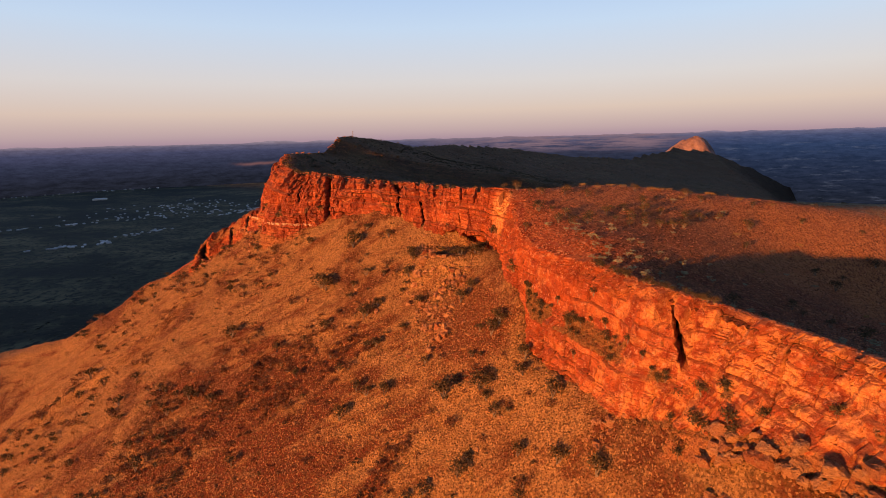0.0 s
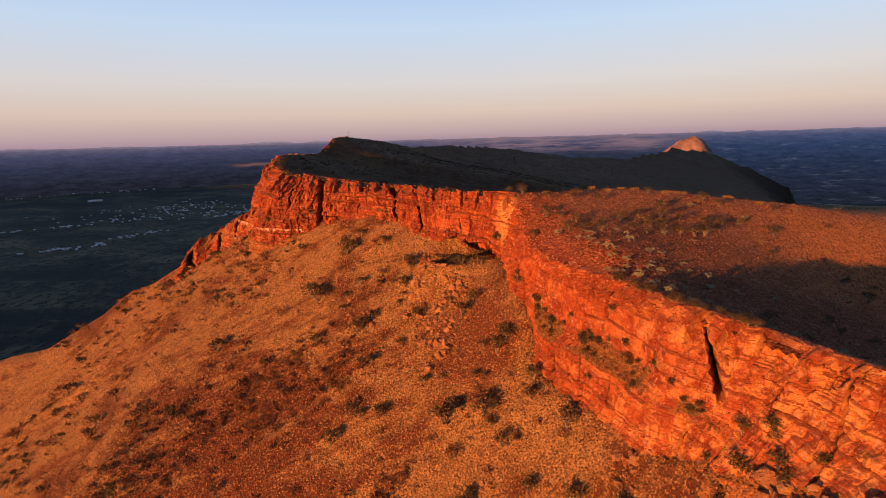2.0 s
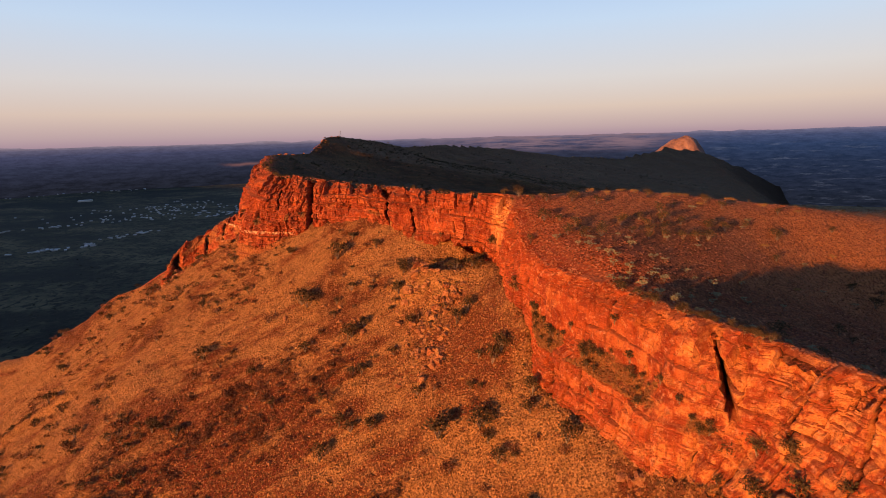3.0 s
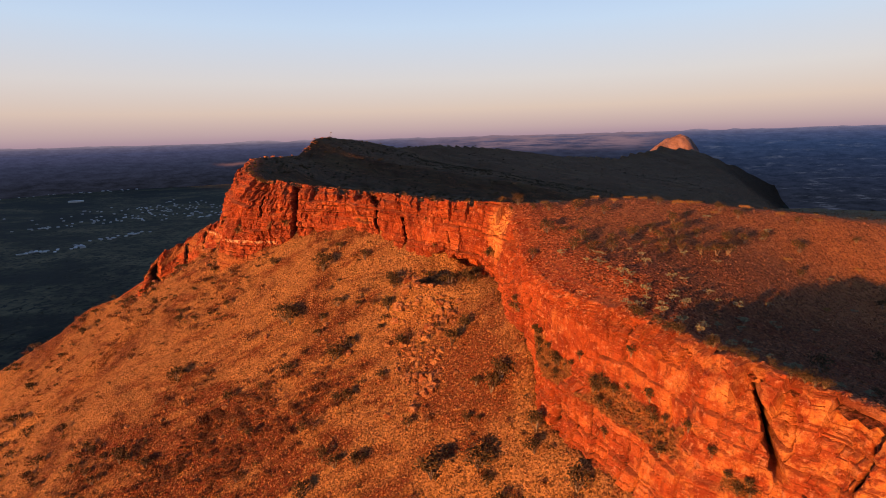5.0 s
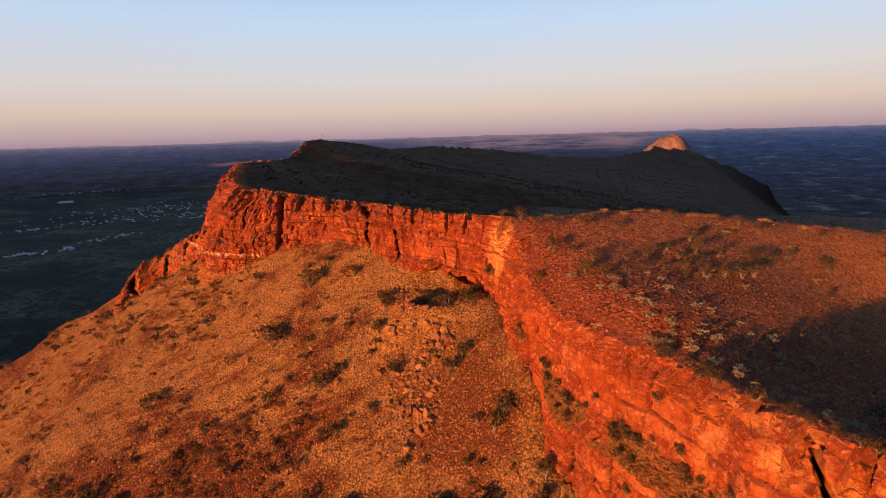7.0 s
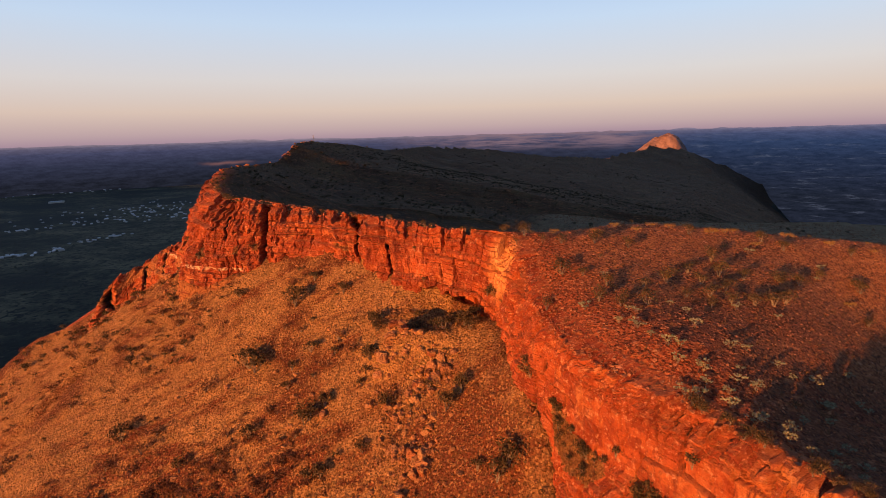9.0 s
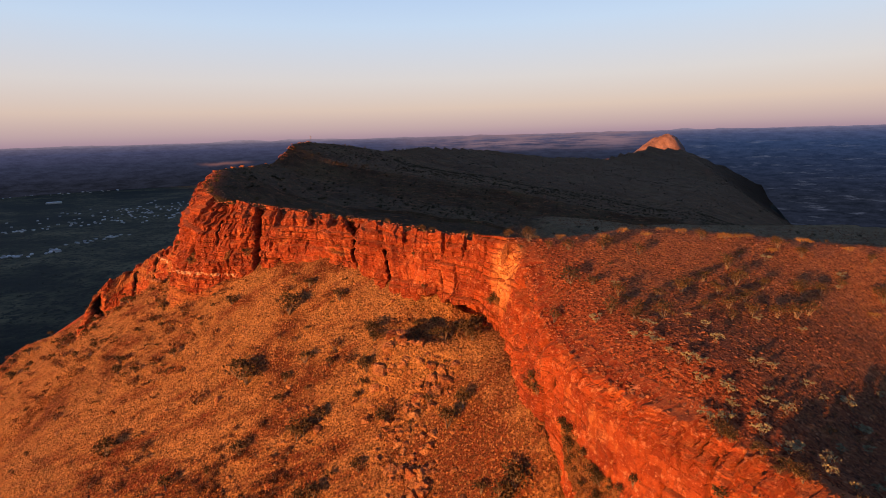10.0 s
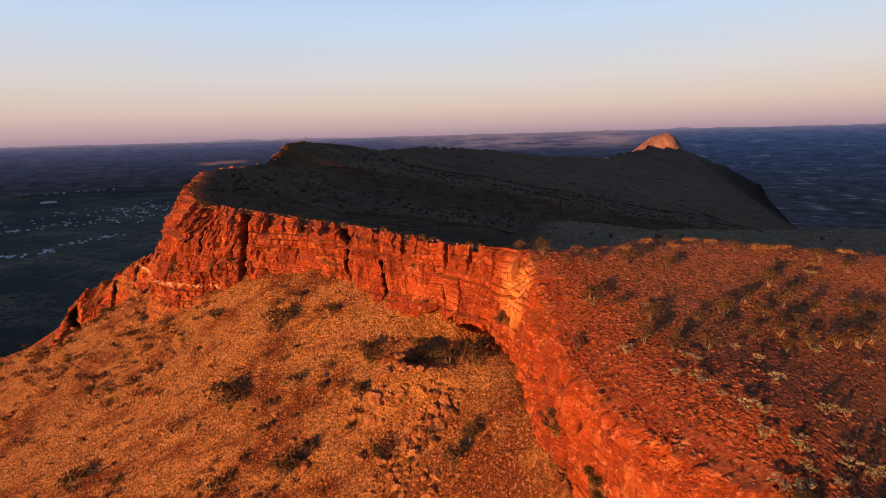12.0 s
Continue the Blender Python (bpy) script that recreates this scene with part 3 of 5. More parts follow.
    D = D + (1.5 - 0.8 * tier + 0.9 * wild_face) * fbm(S, H * (0.5 + 0.45 * wild_face), 14 - 5 * wild_face, 3, 80) + 0.55 * (1 - 0.5 * massive) * fbm(S, H * 0.7, 4, 4, 81, 0.6) + 0.22 * fbm(S, H, 0.9, 3, 82, 0.7)
    # knobs and pits of the weathered back walls
    D = D + wild_face * (0.75 * fbm(S, H * 1.1, 2.6, 4, 88, 0.65) - 0.7 * step(0.25, 0.5, fbm(S, H * 1.3, 3.4, 3, 89)))
    # upright ribs and chutes, strongest on the walls that face the open slope
    rib = 1 - np.abs(fbm(S + 3.0 * (V - 0.5), H * 0.45, 6.5, 4, 83)) * 3
    D = D + (0.7 - 0.5 * tier - 0.25 * wild_face) * np.clip(rib, -1, 1)
    if not main:
        D = 0.6 * D
    crack, shift = np.zeros_like(D), np.zeros_like(D)
    # open fissures: place along the face, foot and top of the crack, half width, depth
    for fx, fy, lo, hi, wide, deep in ((39.3, 59.3, 0.48, 0.95, 0.55, 8.0), (21.0, 87.5, -0.05, 0.26, 0.8, 4.0), (15.7, 111, 0.78, 0.95, 0.8, 3.0), (17.0, 106, 0.45, 0.66, 0.5, 2.5),
                                       (-20.5, 175, -0.1, 1.05, 1.2, 7.0), (-52.5, 192.5, -0.1, 1.05, 1.2, 8.0), (-13.8, 163, -0.05, 0.62, 0.8, 4.0),
                                       (-66, 193, 0.5, 1.0, 0.6, 2.0),
                                       (-30, 187, 0.5, 1.0, 0.5, 1.5)) if main else ((-121, 217, -0.1, 0.75, 2.5, 7.0), (-108, 223, 0.1, 0.8, 1.0, 2.5), (-99, 219, 0.1, 0.9, 0.8, 2.0)):
        k = np.argmin((0.5 * (rim + foot)[:, 0] - fx) ** 2 + (0.5 * (rim + foot)[:, 1] - fy) ** 2)
        lean = s[k] + (11.0 * (V - 0.74) if fx > 35 else (3.5 if fx < -15 else 0.8) * (V - 0.5)) + 0.6 * fbm(H, H * 0, 3.0, 3, 90)
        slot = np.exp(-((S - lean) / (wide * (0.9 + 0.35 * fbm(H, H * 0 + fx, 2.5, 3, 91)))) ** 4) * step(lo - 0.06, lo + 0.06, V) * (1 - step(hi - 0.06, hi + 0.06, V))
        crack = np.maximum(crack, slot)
        D = D - deep * slot
        if fx > 35 or main and -25 < fx < -10:
            shift = shift + 0.84 * deep * slot
    # the overhang above the hollow at the inner corner
    k = np.argmin((foot[:, 0] - 3.5) ** 2 + (foot[:, 1] - 150) ** 2)
    D = D - (8.0 if main else 0.0) * np.exp(-((S - s[k]) / 8.0) ** 4) * (1 - step(0.19, 0.26, V + 0.05 * vnoise(S / 2.5, S * 0, 87)))
    # broken top edge
    cols = np.floor(S / 2.3 + 0.35 * vnoise(S / 1.3, V * 3, 96))
    chip = np.where(lattice(cols, cols * 0, 97) < 0.5, 0.3 + 2.4 * lattice(cols, cols * 0 + 3, 98), 0.0) * (0.35 + 0.65 * (1 - tier))
    chip = chip * (1 if main else 0.7)
    top_n = fbm(S, S * 0, 3.2, 4, 97, 0.6)
    edge_drop = chip + np.maximum(-top_n, 0) * 1.3
    if not main:
        edge_drop = edge_drop - 2.2 * np.maximum(top_n, 0)
    Z = Z - edge_drop * step(0.66, 0.95, V)
    D = D - 0.6 * chip * step(0.7, 0.85, V)
    # where rubble and dry grass lie on the rock
    if main:
        wide = fbm(S, H, 6, 3, 98)
        rub = tier * step(ledge - 0.05, ledge, V) * (1 - step(ledge + 0.10, ledge + 0.17, V + 0.06 * wide)) * step(-0.45, 0.0, wide)
        rub = np.maximum(rub, (1 - step(-0.02, 0.05, V + 0.06 * wide)))
        rub = np.maximum(rub, (1 - tier) * step(0.15, 0.45, fbm(S, H, 5, 3, 99)) * np.exp(-((V - 0.36) / 0.05) ** 2))
    else:
        rub = step(-0.05, 0.35, fbm(S, H, 4, 3, 98))
    D = D * (1 - 0.5 * rub) + rub * 0.45 * fbm(S, H, 1.6, 4, 77, 0.7)
    fade = 1 - 0.25 * step(0.95, 1.0, V)
    D = D * fade
    X, Y = X + out[:, 0][:, None] * D + tan[:, 0][:, None] * shift, Y + out[:, 1][:, None] * D + tan[:, 1][:, None] * shift
    Z = Z + 0.08 * b * (V > 0.05)
    # a lip that runs back onto the plateau
    inw = -out
    lip = []
    for back, rise, share in ((0.9, 0.10, 0.75), (2.0, 0.12, 0.35), (3.6, 0.05, 0.1), (6.5, -0.9, 0.0)):
        bx, by = rim[:, 0] + inw[:, 0] * back, rim[:, 1] + inw[:, 1] * back
        if main:
            blend = 1 - math.exp(-back / 1.2)
            bz = rim[:, 2] * (1 - blend) + upland_z(bx, by) * blend + rise
        else:
            bz = rim[:, 2] - 0.9 * back
        lip.append((bx, by, bz - edge_drop[:, -1] * share + 0.2 * fbm(bx, by, 1.6, 3, 95)))
    X = np.c_[X, np.stack([p[0] for p in lip], 1)]
    Y = np.c_[Y, np.stack([p[1] for p in lip], 1)]
    Z = np.c_[Z, np.stack([p[2] for p in lip], 1)]
    me = grid_mesh(name, X, Y, Z, mat_cliff)
    # the second mask paints shade into fissures and joints
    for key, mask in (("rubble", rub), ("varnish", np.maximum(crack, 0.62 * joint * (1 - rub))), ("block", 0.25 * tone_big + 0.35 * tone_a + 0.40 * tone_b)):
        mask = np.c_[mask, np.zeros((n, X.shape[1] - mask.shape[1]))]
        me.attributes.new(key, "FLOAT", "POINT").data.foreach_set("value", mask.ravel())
    faces_at[name] = (X[:, :m], Y[:, :m], Z[:, :m], rub, V, tier + 0 * V)
    ob = new(name, me)
    return tagged(ob, label, "cliff", kind="structure")


ground = build_ground()
hill = build_hillside()
plateau = build_upland()
cliff = build_cliff("cliff", "jointed red quartzite cliff with ledges and dark fissures", RIM, FOOT, 2060, 180)
# the crags that run down the crest from the bluff
SPUR = [(-84, 205, 0, 7.5, 5), (-92, 211, 0, 8.6, 6), (-100, 215.5, 0, 8.8, 7), (-108, 218.5, 0, 9.0, 7), (-114, 218.5, 0, 9.0, 7), (-118.5, 216.5, 0, 9.6, 5), (-122, 214.5, 0, 10.4, 5), (-126.5, 215.5, 0, 8.0, 5), (-130, 219, 0, 2.5, 5)]
spur_foot = [(x, y, float(slope_z(np.array(x), np.array(y))) - 0.5) for x, y, _, h, b in SPUR]
spur_rim = [(x + 2.0, y + b, z + 1.3 * h) for (x, y, _, h, b), (_, _, z) in zip(SPUR, spur_foot)]
crag = build_cliff("crag", "jagged dark red crags along the crest below the bluff", spur_rim, spur_foot, 330, 60, main=False)


# ---- the far distance ----
def distance_material():
    m = Nodes("hazy_distance", 1.0)

    def attribute(name):
        n = m.t.nodes.new("ShaderNodeAttribute")
        n.attribute_name = name
        return n.outputs["Fac"]

    plan = m.t.nodes.new("ShaderNodeAttribute")
    plan.attribute_name = "plan"
    m.pos = plan.outputs["Vector"]

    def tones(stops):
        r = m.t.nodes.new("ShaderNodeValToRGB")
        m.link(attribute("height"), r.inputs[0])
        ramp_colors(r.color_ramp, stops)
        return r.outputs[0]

    # haze painted as tones by height: paler to the horizon, bluer eastward
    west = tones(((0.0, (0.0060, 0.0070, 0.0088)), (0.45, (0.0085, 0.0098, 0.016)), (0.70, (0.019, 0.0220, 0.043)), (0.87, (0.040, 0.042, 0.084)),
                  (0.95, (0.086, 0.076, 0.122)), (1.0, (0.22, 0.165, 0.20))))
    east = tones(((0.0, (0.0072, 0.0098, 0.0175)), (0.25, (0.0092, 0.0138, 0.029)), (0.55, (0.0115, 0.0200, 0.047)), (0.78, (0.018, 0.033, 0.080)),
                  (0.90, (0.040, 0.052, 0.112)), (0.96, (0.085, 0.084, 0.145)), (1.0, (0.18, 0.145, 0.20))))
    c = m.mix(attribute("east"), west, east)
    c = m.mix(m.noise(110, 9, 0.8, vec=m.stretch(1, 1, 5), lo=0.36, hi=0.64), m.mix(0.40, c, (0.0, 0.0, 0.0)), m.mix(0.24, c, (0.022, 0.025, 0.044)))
    # the last pink light beyond the range, painted into the backdrop's glow
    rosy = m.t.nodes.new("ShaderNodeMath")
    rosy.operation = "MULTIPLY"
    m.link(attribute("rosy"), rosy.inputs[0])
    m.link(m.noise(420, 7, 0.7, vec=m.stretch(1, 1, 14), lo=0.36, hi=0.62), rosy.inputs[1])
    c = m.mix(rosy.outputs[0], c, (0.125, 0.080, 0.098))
    # a low red rise, its sunlight painted into the glow too
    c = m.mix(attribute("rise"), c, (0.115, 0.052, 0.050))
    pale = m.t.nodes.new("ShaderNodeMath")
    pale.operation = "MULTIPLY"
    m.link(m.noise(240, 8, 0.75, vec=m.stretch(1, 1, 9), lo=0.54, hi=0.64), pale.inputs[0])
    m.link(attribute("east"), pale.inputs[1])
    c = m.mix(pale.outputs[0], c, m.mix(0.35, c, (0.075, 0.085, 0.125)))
    # the painted tones glow by themselves, with no light from the scene
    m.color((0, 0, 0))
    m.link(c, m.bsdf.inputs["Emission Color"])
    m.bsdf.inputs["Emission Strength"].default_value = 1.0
    m.bsdf.inputs["Specular IOR Level"].default_value = 0.0
    return m.mat


def build_backdrop():
    a = np.linspace(radians(-62), radians(62), 380)
    v = np.linspace(0, 1, 60)
    A, V = np.meshgrid(a, v, indexing="ij")
    R = 4890 - 2700 * step(radians(27.5), radians(37), A)
    top = (3 + 26 * np.maximum(0, fbm(A * 40, A * 0, 2.2, 5, 120)) + 4 * fbm(A * 40, A * 0, 0.5, 3, 121)) * R / 4890
    Z = (PLAIN - 20) + V * (top - PLAIN + 20)
    R = R - 600 * (1 - V)
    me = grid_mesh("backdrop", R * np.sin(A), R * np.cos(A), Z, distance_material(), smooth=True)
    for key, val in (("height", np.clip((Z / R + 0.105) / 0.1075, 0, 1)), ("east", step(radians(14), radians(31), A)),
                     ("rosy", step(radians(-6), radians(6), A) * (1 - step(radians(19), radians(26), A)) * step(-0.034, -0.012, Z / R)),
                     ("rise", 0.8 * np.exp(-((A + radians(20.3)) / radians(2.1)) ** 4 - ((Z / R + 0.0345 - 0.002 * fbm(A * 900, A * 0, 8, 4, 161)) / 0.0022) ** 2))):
        me.attributes.new(key, "FLOAT", "POINT").data.foreach_set("value", val.ravel())
    me.attributes.new("plan", "FLOAT_VECTOR", "POINT").data.foreach_set("vector", np.stack([A * 4400, 0 * A, Z / R * 4400], -1).ravel())
    ob = new("backdrop", me)
    return tagged(ob, "hazy blue-violet desert horizon with low hills", "backdrop", kind="structure")


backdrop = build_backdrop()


def build_far_range():
    """The range that goes on beyond a gap and still catches the last sun."""
    X, Y = np.meshgrid(np.linspace(1150, 2700, 100), np.linspace(3550, 4550, 70), indexing="ij")
    d = X - 1770 - 0.5 * (Y - 4000)
    side = np.where(d < 0, np.maximum(0, -d - 90) / 230, np.maximum(0, d - 90) / 150)
    top = 264 * np.exp(-np.maximum(0, np.abs(Y - 4080) - 60) ** 2 / 260 ** 2)
    Z = PLAIN - 8 + top * (0.93 + 0.11 * np.exp(-((d - 25) / 60) ** 2)) * np.exp(-side ** 1.25) * (1 + 0.13 * fbm(X, Y, 110, 5, 130, 0.65)) + 70 * np.exp(-((X - 1400) / 150) ** 2 - ((Y - 4250) / 120) ** 2)
    ob = new("far_hill", grid_mesh("far_hill", X, Y, Z, mat_far))
    return tagged(ob, "distant red hill lit by the last sun", "hill", kind="structure")


mat_far = Nodes("far_red_rock", 0.95)
mat_far.color(mat_far.mix(mat_far.noise(60, 5, 0.65), (0.17, 0.090, 0.070), (0.36, 0.205, 0.155)))
mat_far = mat_far.mat


far_hill = build_far_range()


def build_shade_ridge():
    """An unseen range towards the sun, added to shade the plain and far range."""
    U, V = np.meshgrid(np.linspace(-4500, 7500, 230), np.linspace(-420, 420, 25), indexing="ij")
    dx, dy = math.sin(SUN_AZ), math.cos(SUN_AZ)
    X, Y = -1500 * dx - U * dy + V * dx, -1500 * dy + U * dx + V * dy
    # the three peaks are placed to shade the far range and hill
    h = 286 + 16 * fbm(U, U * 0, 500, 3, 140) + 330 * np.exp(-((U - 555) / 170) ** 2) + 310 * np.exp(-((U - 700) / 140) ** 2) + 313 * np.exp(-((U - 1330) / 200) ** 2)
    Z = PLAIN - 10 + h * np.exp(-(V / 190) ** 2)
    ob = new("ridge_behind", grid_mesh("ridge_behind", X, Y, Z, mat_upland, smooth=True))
    return tagged(ob, "unseen ridge towards the sun, added to shade the plain", "hill", kind="structure")


ridge_behind = build_shade_ridge()


# ---- small builders ----
def part(name, me, parent, label=""):
    ob = new(name, me)
    ob.parent = parent
    if label:
        ob["label"] = label
    return ob


def arrays_mesh(name, co, faces, material, smooth=False):
    """A mesh of triangles from numpy arrays."""
    me = bpy.data.meshes.new(name)
    me.vertices.add(len(co))
    me.vertices.foreach_set("co", np.asarray(co, float).ravel())
    me.loops.add(faces.size)
    me.loops.foreach_set("vertex_index", faces.ravel())
    me.polygons.add(len(faces))
    me.polygons.foreach_set("loop_start", np.arange(0, faces.size, 3))
    me.polygons.foreach_set("loop_total", np.full(len(faces), 3))
    me.polygons.foreach_set("use_smooth", np.full(len(faces), smooth))
    me.materials.append(material)
    me.update(calc_edges=True)
    return me


def hull_arrays(rng, count, flat=0.75, sharp=0.5):
    """Points and triangles of an angular stone, about one metre across."""
    bm = bmesh.new()
    for _ in range(count):
        p = rng.normal(size=3)
        p /= np.linalg.norm(p)
        cube = p / np.abs(p).max()
        p = (p * (1 - sharp) + cube * sharp * 0.8) * (0.42 + 0.12 * rng.random())
        bm.verts.new((p[0], p[1], p[2] * flat))
    bmesh.ops.convex_hull(bm, input=list(bm.verts))
    loose = [v for v in bm.verts if not v.link_faces]
    bmesh.ops.delete(bm, geom=loose, context="VERTS")
    bmesh.ops.triangulate(bm, faces=list(bm.faces))
    bm.verts.index_update()
    co = np.array([v.co for v in bm.verts])
    fa = np.array([[v.index for v in f.verts] for f in bm.faces])
    bm.free()
    return co, fa


def scatter(name, variants, places, sizes, turns, material, tilt=0.25, seed=1, smooth=False):
    """One mesh with a copy of a random variant at each place."""
    rng = np.random.default_rng(seed)
    which = rng.integers(0, len(variants), len(places))
    cos, fas, base = [], [], 0
    for k, (co, fa) in enumerate(variants):
        sel = np.where(which == k)[0]
        if not len(sel):
            continue
        c, s = np.cos(turns[sel]), np.sin(turns[sel])
        p = co[None] * sizes[sel][:, None, :]
        p = p + p[..., 2:3] * (rng.normal(size=(len(sel), 1, 3)) * tilt * np.array([1, 1, 0]))
        q = np.stack([p[..., 0] * c[:, None] - p[..., 1] * s[:, None], p[..., 0] * s[:, None] + p[..., 1] * c[:, None], p[..., 2]], -1)
        q = q + places[sel][:, None, :]
        f = fa[None] + (np.arange(len(sel)) * len(co))[:, None, None] + base
        cos.append(q.reshape(-1, 3))
        fas.append(f.reshape(-1, 3))
        base += len(sel) * len(co)
    return arrays_mesh(name, np.concatenate(cos), np.concatenate(fas), material, smooth)


def rock_material(name, dark, light, pale):
    m = Nodes(name, 0.88)
    c = m.mix(m.island(), dark, light)
    c = m.mix(m.random(), c, m.mix(0.5, c, pale))
    c = m.mix(m.noise(1.4, 5, 0.65, lo=0.5, hi=0.68), c, pale)
    c = m.mix(m.noise(0.5, 4, 0.7, lo=0.55, hi=0.75), c, tuple(k * 0.5 for k in dark))
    m.color(c)
    m.bump(m.noise(0.8, 6, 0.75), 0.9, 0.4)
    m.bump(m.cells(0.7, vec=m.stretch(1, 1, 1.7)), 0.5, 0.3)
    return m.mat


mat_boulder = rock_material("red_boulder", (0.27, 0.075, 0.03), (0.42, 0.15, 0.06), (0.50, 0.27, 0.13))
mat_pale_boulder = rock_material("tan_boulder", (0.34, 0.125, 0.046), (0.47, 0.210, 0.080), (0.56, 0.30, 0.135))
mat_stone = rock_material("scree_stones", (0.15, 0.054, 0.021), (0.31, 0.138, 0.052), (0.36, 0.180, 0.074))
mat_gravel = rock_material("gravel_stones", (0.21, 0.056, 0.026), (0.45, 0.166, 0.076), (0.53, 0.265, 0.146))


mat_brow = rock_material("brow_stones", (0.26, 0.055, 0.021), (0.48, 0.150, 0.060), (0.58, 0.27, 0.14))


def leaf_material(name, dark, light, rough=0.75):
    m = Nodes(name, rough)
    c = m.mix(m.island(), dark, light)
    c = m.mix(m.random(), c, m.mix(0.45, c, dark))
    m.color(c)
    return m.mat


mat_leaf_dark = leaf_material("olive_leaves", (0.044, 0.029, 0.013), (0.120, 0.076, 0.030))
mat_leaf_red = leaf_material("dry_brown_leaves", (0.085, 0.030, 0.014), (0.21, 0.080, 0.032))
mat_leaf_silver = leaf_material("silvery_leaves", (0.165, 0.150, 0.090), (0.31, 0.285, 0.175))
mat_leaf_gold = leaf_material("golden_leaves", (0.20, 0.11, 0.03), (0.40, 0.23, 0.07))
mat_tuft = leaf_material("dry_tussock", (0.19, 0.095, 0.032), (0.40, 0.21, 0.075), 0.9)
mat_tuft_dark = leaf_material("dull_tussock", (0.08, 0.040, 0.020), (0.20, 0.090, 0.038), 0.9)
mat_scrub = leaf_material("dark_scrub", (0.036, 0.027, 0.011), (0.080, 0.060, 0.025))
mat_wood = leaf_material("plain_trees", (0.030, 0.028, 0.018), (0.072, 0.062, 0.040))
mat_stem = Nodes("grey_bark", 0.9)
mat_stem.color(mat_stem.mix(mat_stem.noise(0.2, 3), (0.10, 0.07, 0.05), (0.26, 0.20, 0.15)))
mat_stem = mat_stem.mat


# ---- shrubs and trees ----
def stem_arrays(rng, tips, thick):
    """Tapered, bent stems from the foot to every tip."""
    cos, fas, base = [], [], 0
    for tip in tips:
        tip = np.array(tip)
        mid = tip * 0.5 + np.array([*rng.normal(size=2) * 0.07, 0.06])
        pts = [np.array([*rng.normal(size=2) * 0.02, -0.12]), mid, tip]
        ring = []
        for k, p in enumerate(pts):
            r = thick * (1, 0.65, 0.25)[k]
            ring.append([p + r * np.array([math.cos(a), math.sin(a), 0]) for a in (0, 2.094, 4.189)])
        cos += [np.array(r) for r in ring]
        for k in (0, 1):
            for j in range(3):
                a, b = base + 3 * k + j, base + 3 * k + (j + 1) % 3
                fas += [[a, b, b + 3], [a, b + 3, a + 3]]
        base += 9
    return np.concatenate(cos), np.array(fas)


def crown_arrays(rng, tips, leaves, leaf, spread, squash):
    """Many small leaf sprays round the branch tips, with gaps between them."""
    cos, fas = [], []
    for k in range(leaves):
        t = np.array(tips[rng.integers(len(tips))])
        p = t + rng.normal(size=3) * spread * np.array([1, 1, squash])
        p[2] = max(p[2], 0.06)
        u = rng.normal(size=3)
        u /= np.linalg.norm(u)
        w = np.cross(u, rng.normal(size=3))
        w /= np.linalg.norm(w)
        s = leaf * (0.6 + 0.8 * rng.random())
        n = 4 * k
        cos += [p - u * s, p + w * s * 0.6, p + u * s, p - w * s * 0.5 + np.cross(u, w) * s * 0.25]
        fas += [[n, n + 1, n + 2], [n, n + 2, n + 3]]
    return np.array(cos), np.array(fas)


def make_shrub(name, label, category, group, leaf_mat, seed, tips=7, leaves=250, leaf=0.066, spread=0.165, squash=0.7, wide=0.38, tall=0.8, low=0.62):
    """A shrub one metre tall: an empty at its foot, its stems and its crown."""
    rng = np.random.default_rng(seed)
    ends = []
    for k in range(tips):
        a, r = 6.283 * (k + rng.random() * 0.8) / tips, wide * (0.35 + 0.75 * rng.random())
        ends.append((r * math.cos(a), r * math.sin(a), tall * (low + (1.05 - low) * rng.random())))
    root = tagged(new(name), label, category, group)
    part("stem", arrays_mesh("stem", *stem_arrays(rng, ends, 0.026), mat_stem), root)
    part("crown", arrays_mesh("crown", *crown_arrays(rng, ends, leaves, leaf, spread, squash), leaf_mat), root)
    return root


KINDS = {
    "dark": [make_shrub("shrub", "dark olive shrub with an uneven crown on the rubble slope", "shrub", "shrubs of the slope", mat_leaf_dark, 10 + k,
                        tips=6 + k, wide=0.28 + 0.04 * k, spread=0.14) for k in range(4)],
    "dry": [make_shrub("shrub", "thin dry brown shrub on the rubble slope", "shrub", "shrubs of the slope", mat_leaf_red, 20 + k,
                       tips=8, leaves=190, wide=0.40, tall=0.75, low=0.4) for k in range(3)],
    "wall": [make_shrub("shrub", "olive shrub rooted on a ledge of the red cliff", "shrub", "shrubs of the cliff", mat_leaf_dark, 30 + k,
                        tips=6, leaves=220, wide=0.26, tall=0.8) for k in range(3)],
    "top": [make_shrub("shrub", "dark upright shrub on the red gravel plateau", "shrub", "shrubs of the plateau", mat_leaf_dark, 40 + k,
                       tips=7, leaves=240, wide=0.34) for k in range(4)],
    "silver": [make_shrub("shrub", "silvery-grey open shrub with pale leaf pads near the cliff edge", "shrub", "silvery shrubs", mat_leaf_silver, 50 + k,
                          tips=6, leaves=110, leaf=0.10, spread=0.10, squash=0.35, wide=0.50, tall=0.75) for k in range(4)],
    "gold": [make_shrub("shrub", "low golden dry shrub on the plateau", "shrub", "golden shrubs", mat_leaf_gold, 60 + k,
                        tips=7, leaves=190, spread=0.15, squash=0.5, wide=0.5, tall=0.5) for k in range(2)],
}
used_kinds = set()
BRUSH = {}


def brush(kind, x, y, z, size, turn, wide=1.0):
    """Keeps a small shrub for the joined low brush."""
    BRUSH.setdefault(kind, []).append((x, y, z, size * wide, size * wide, size, turn))


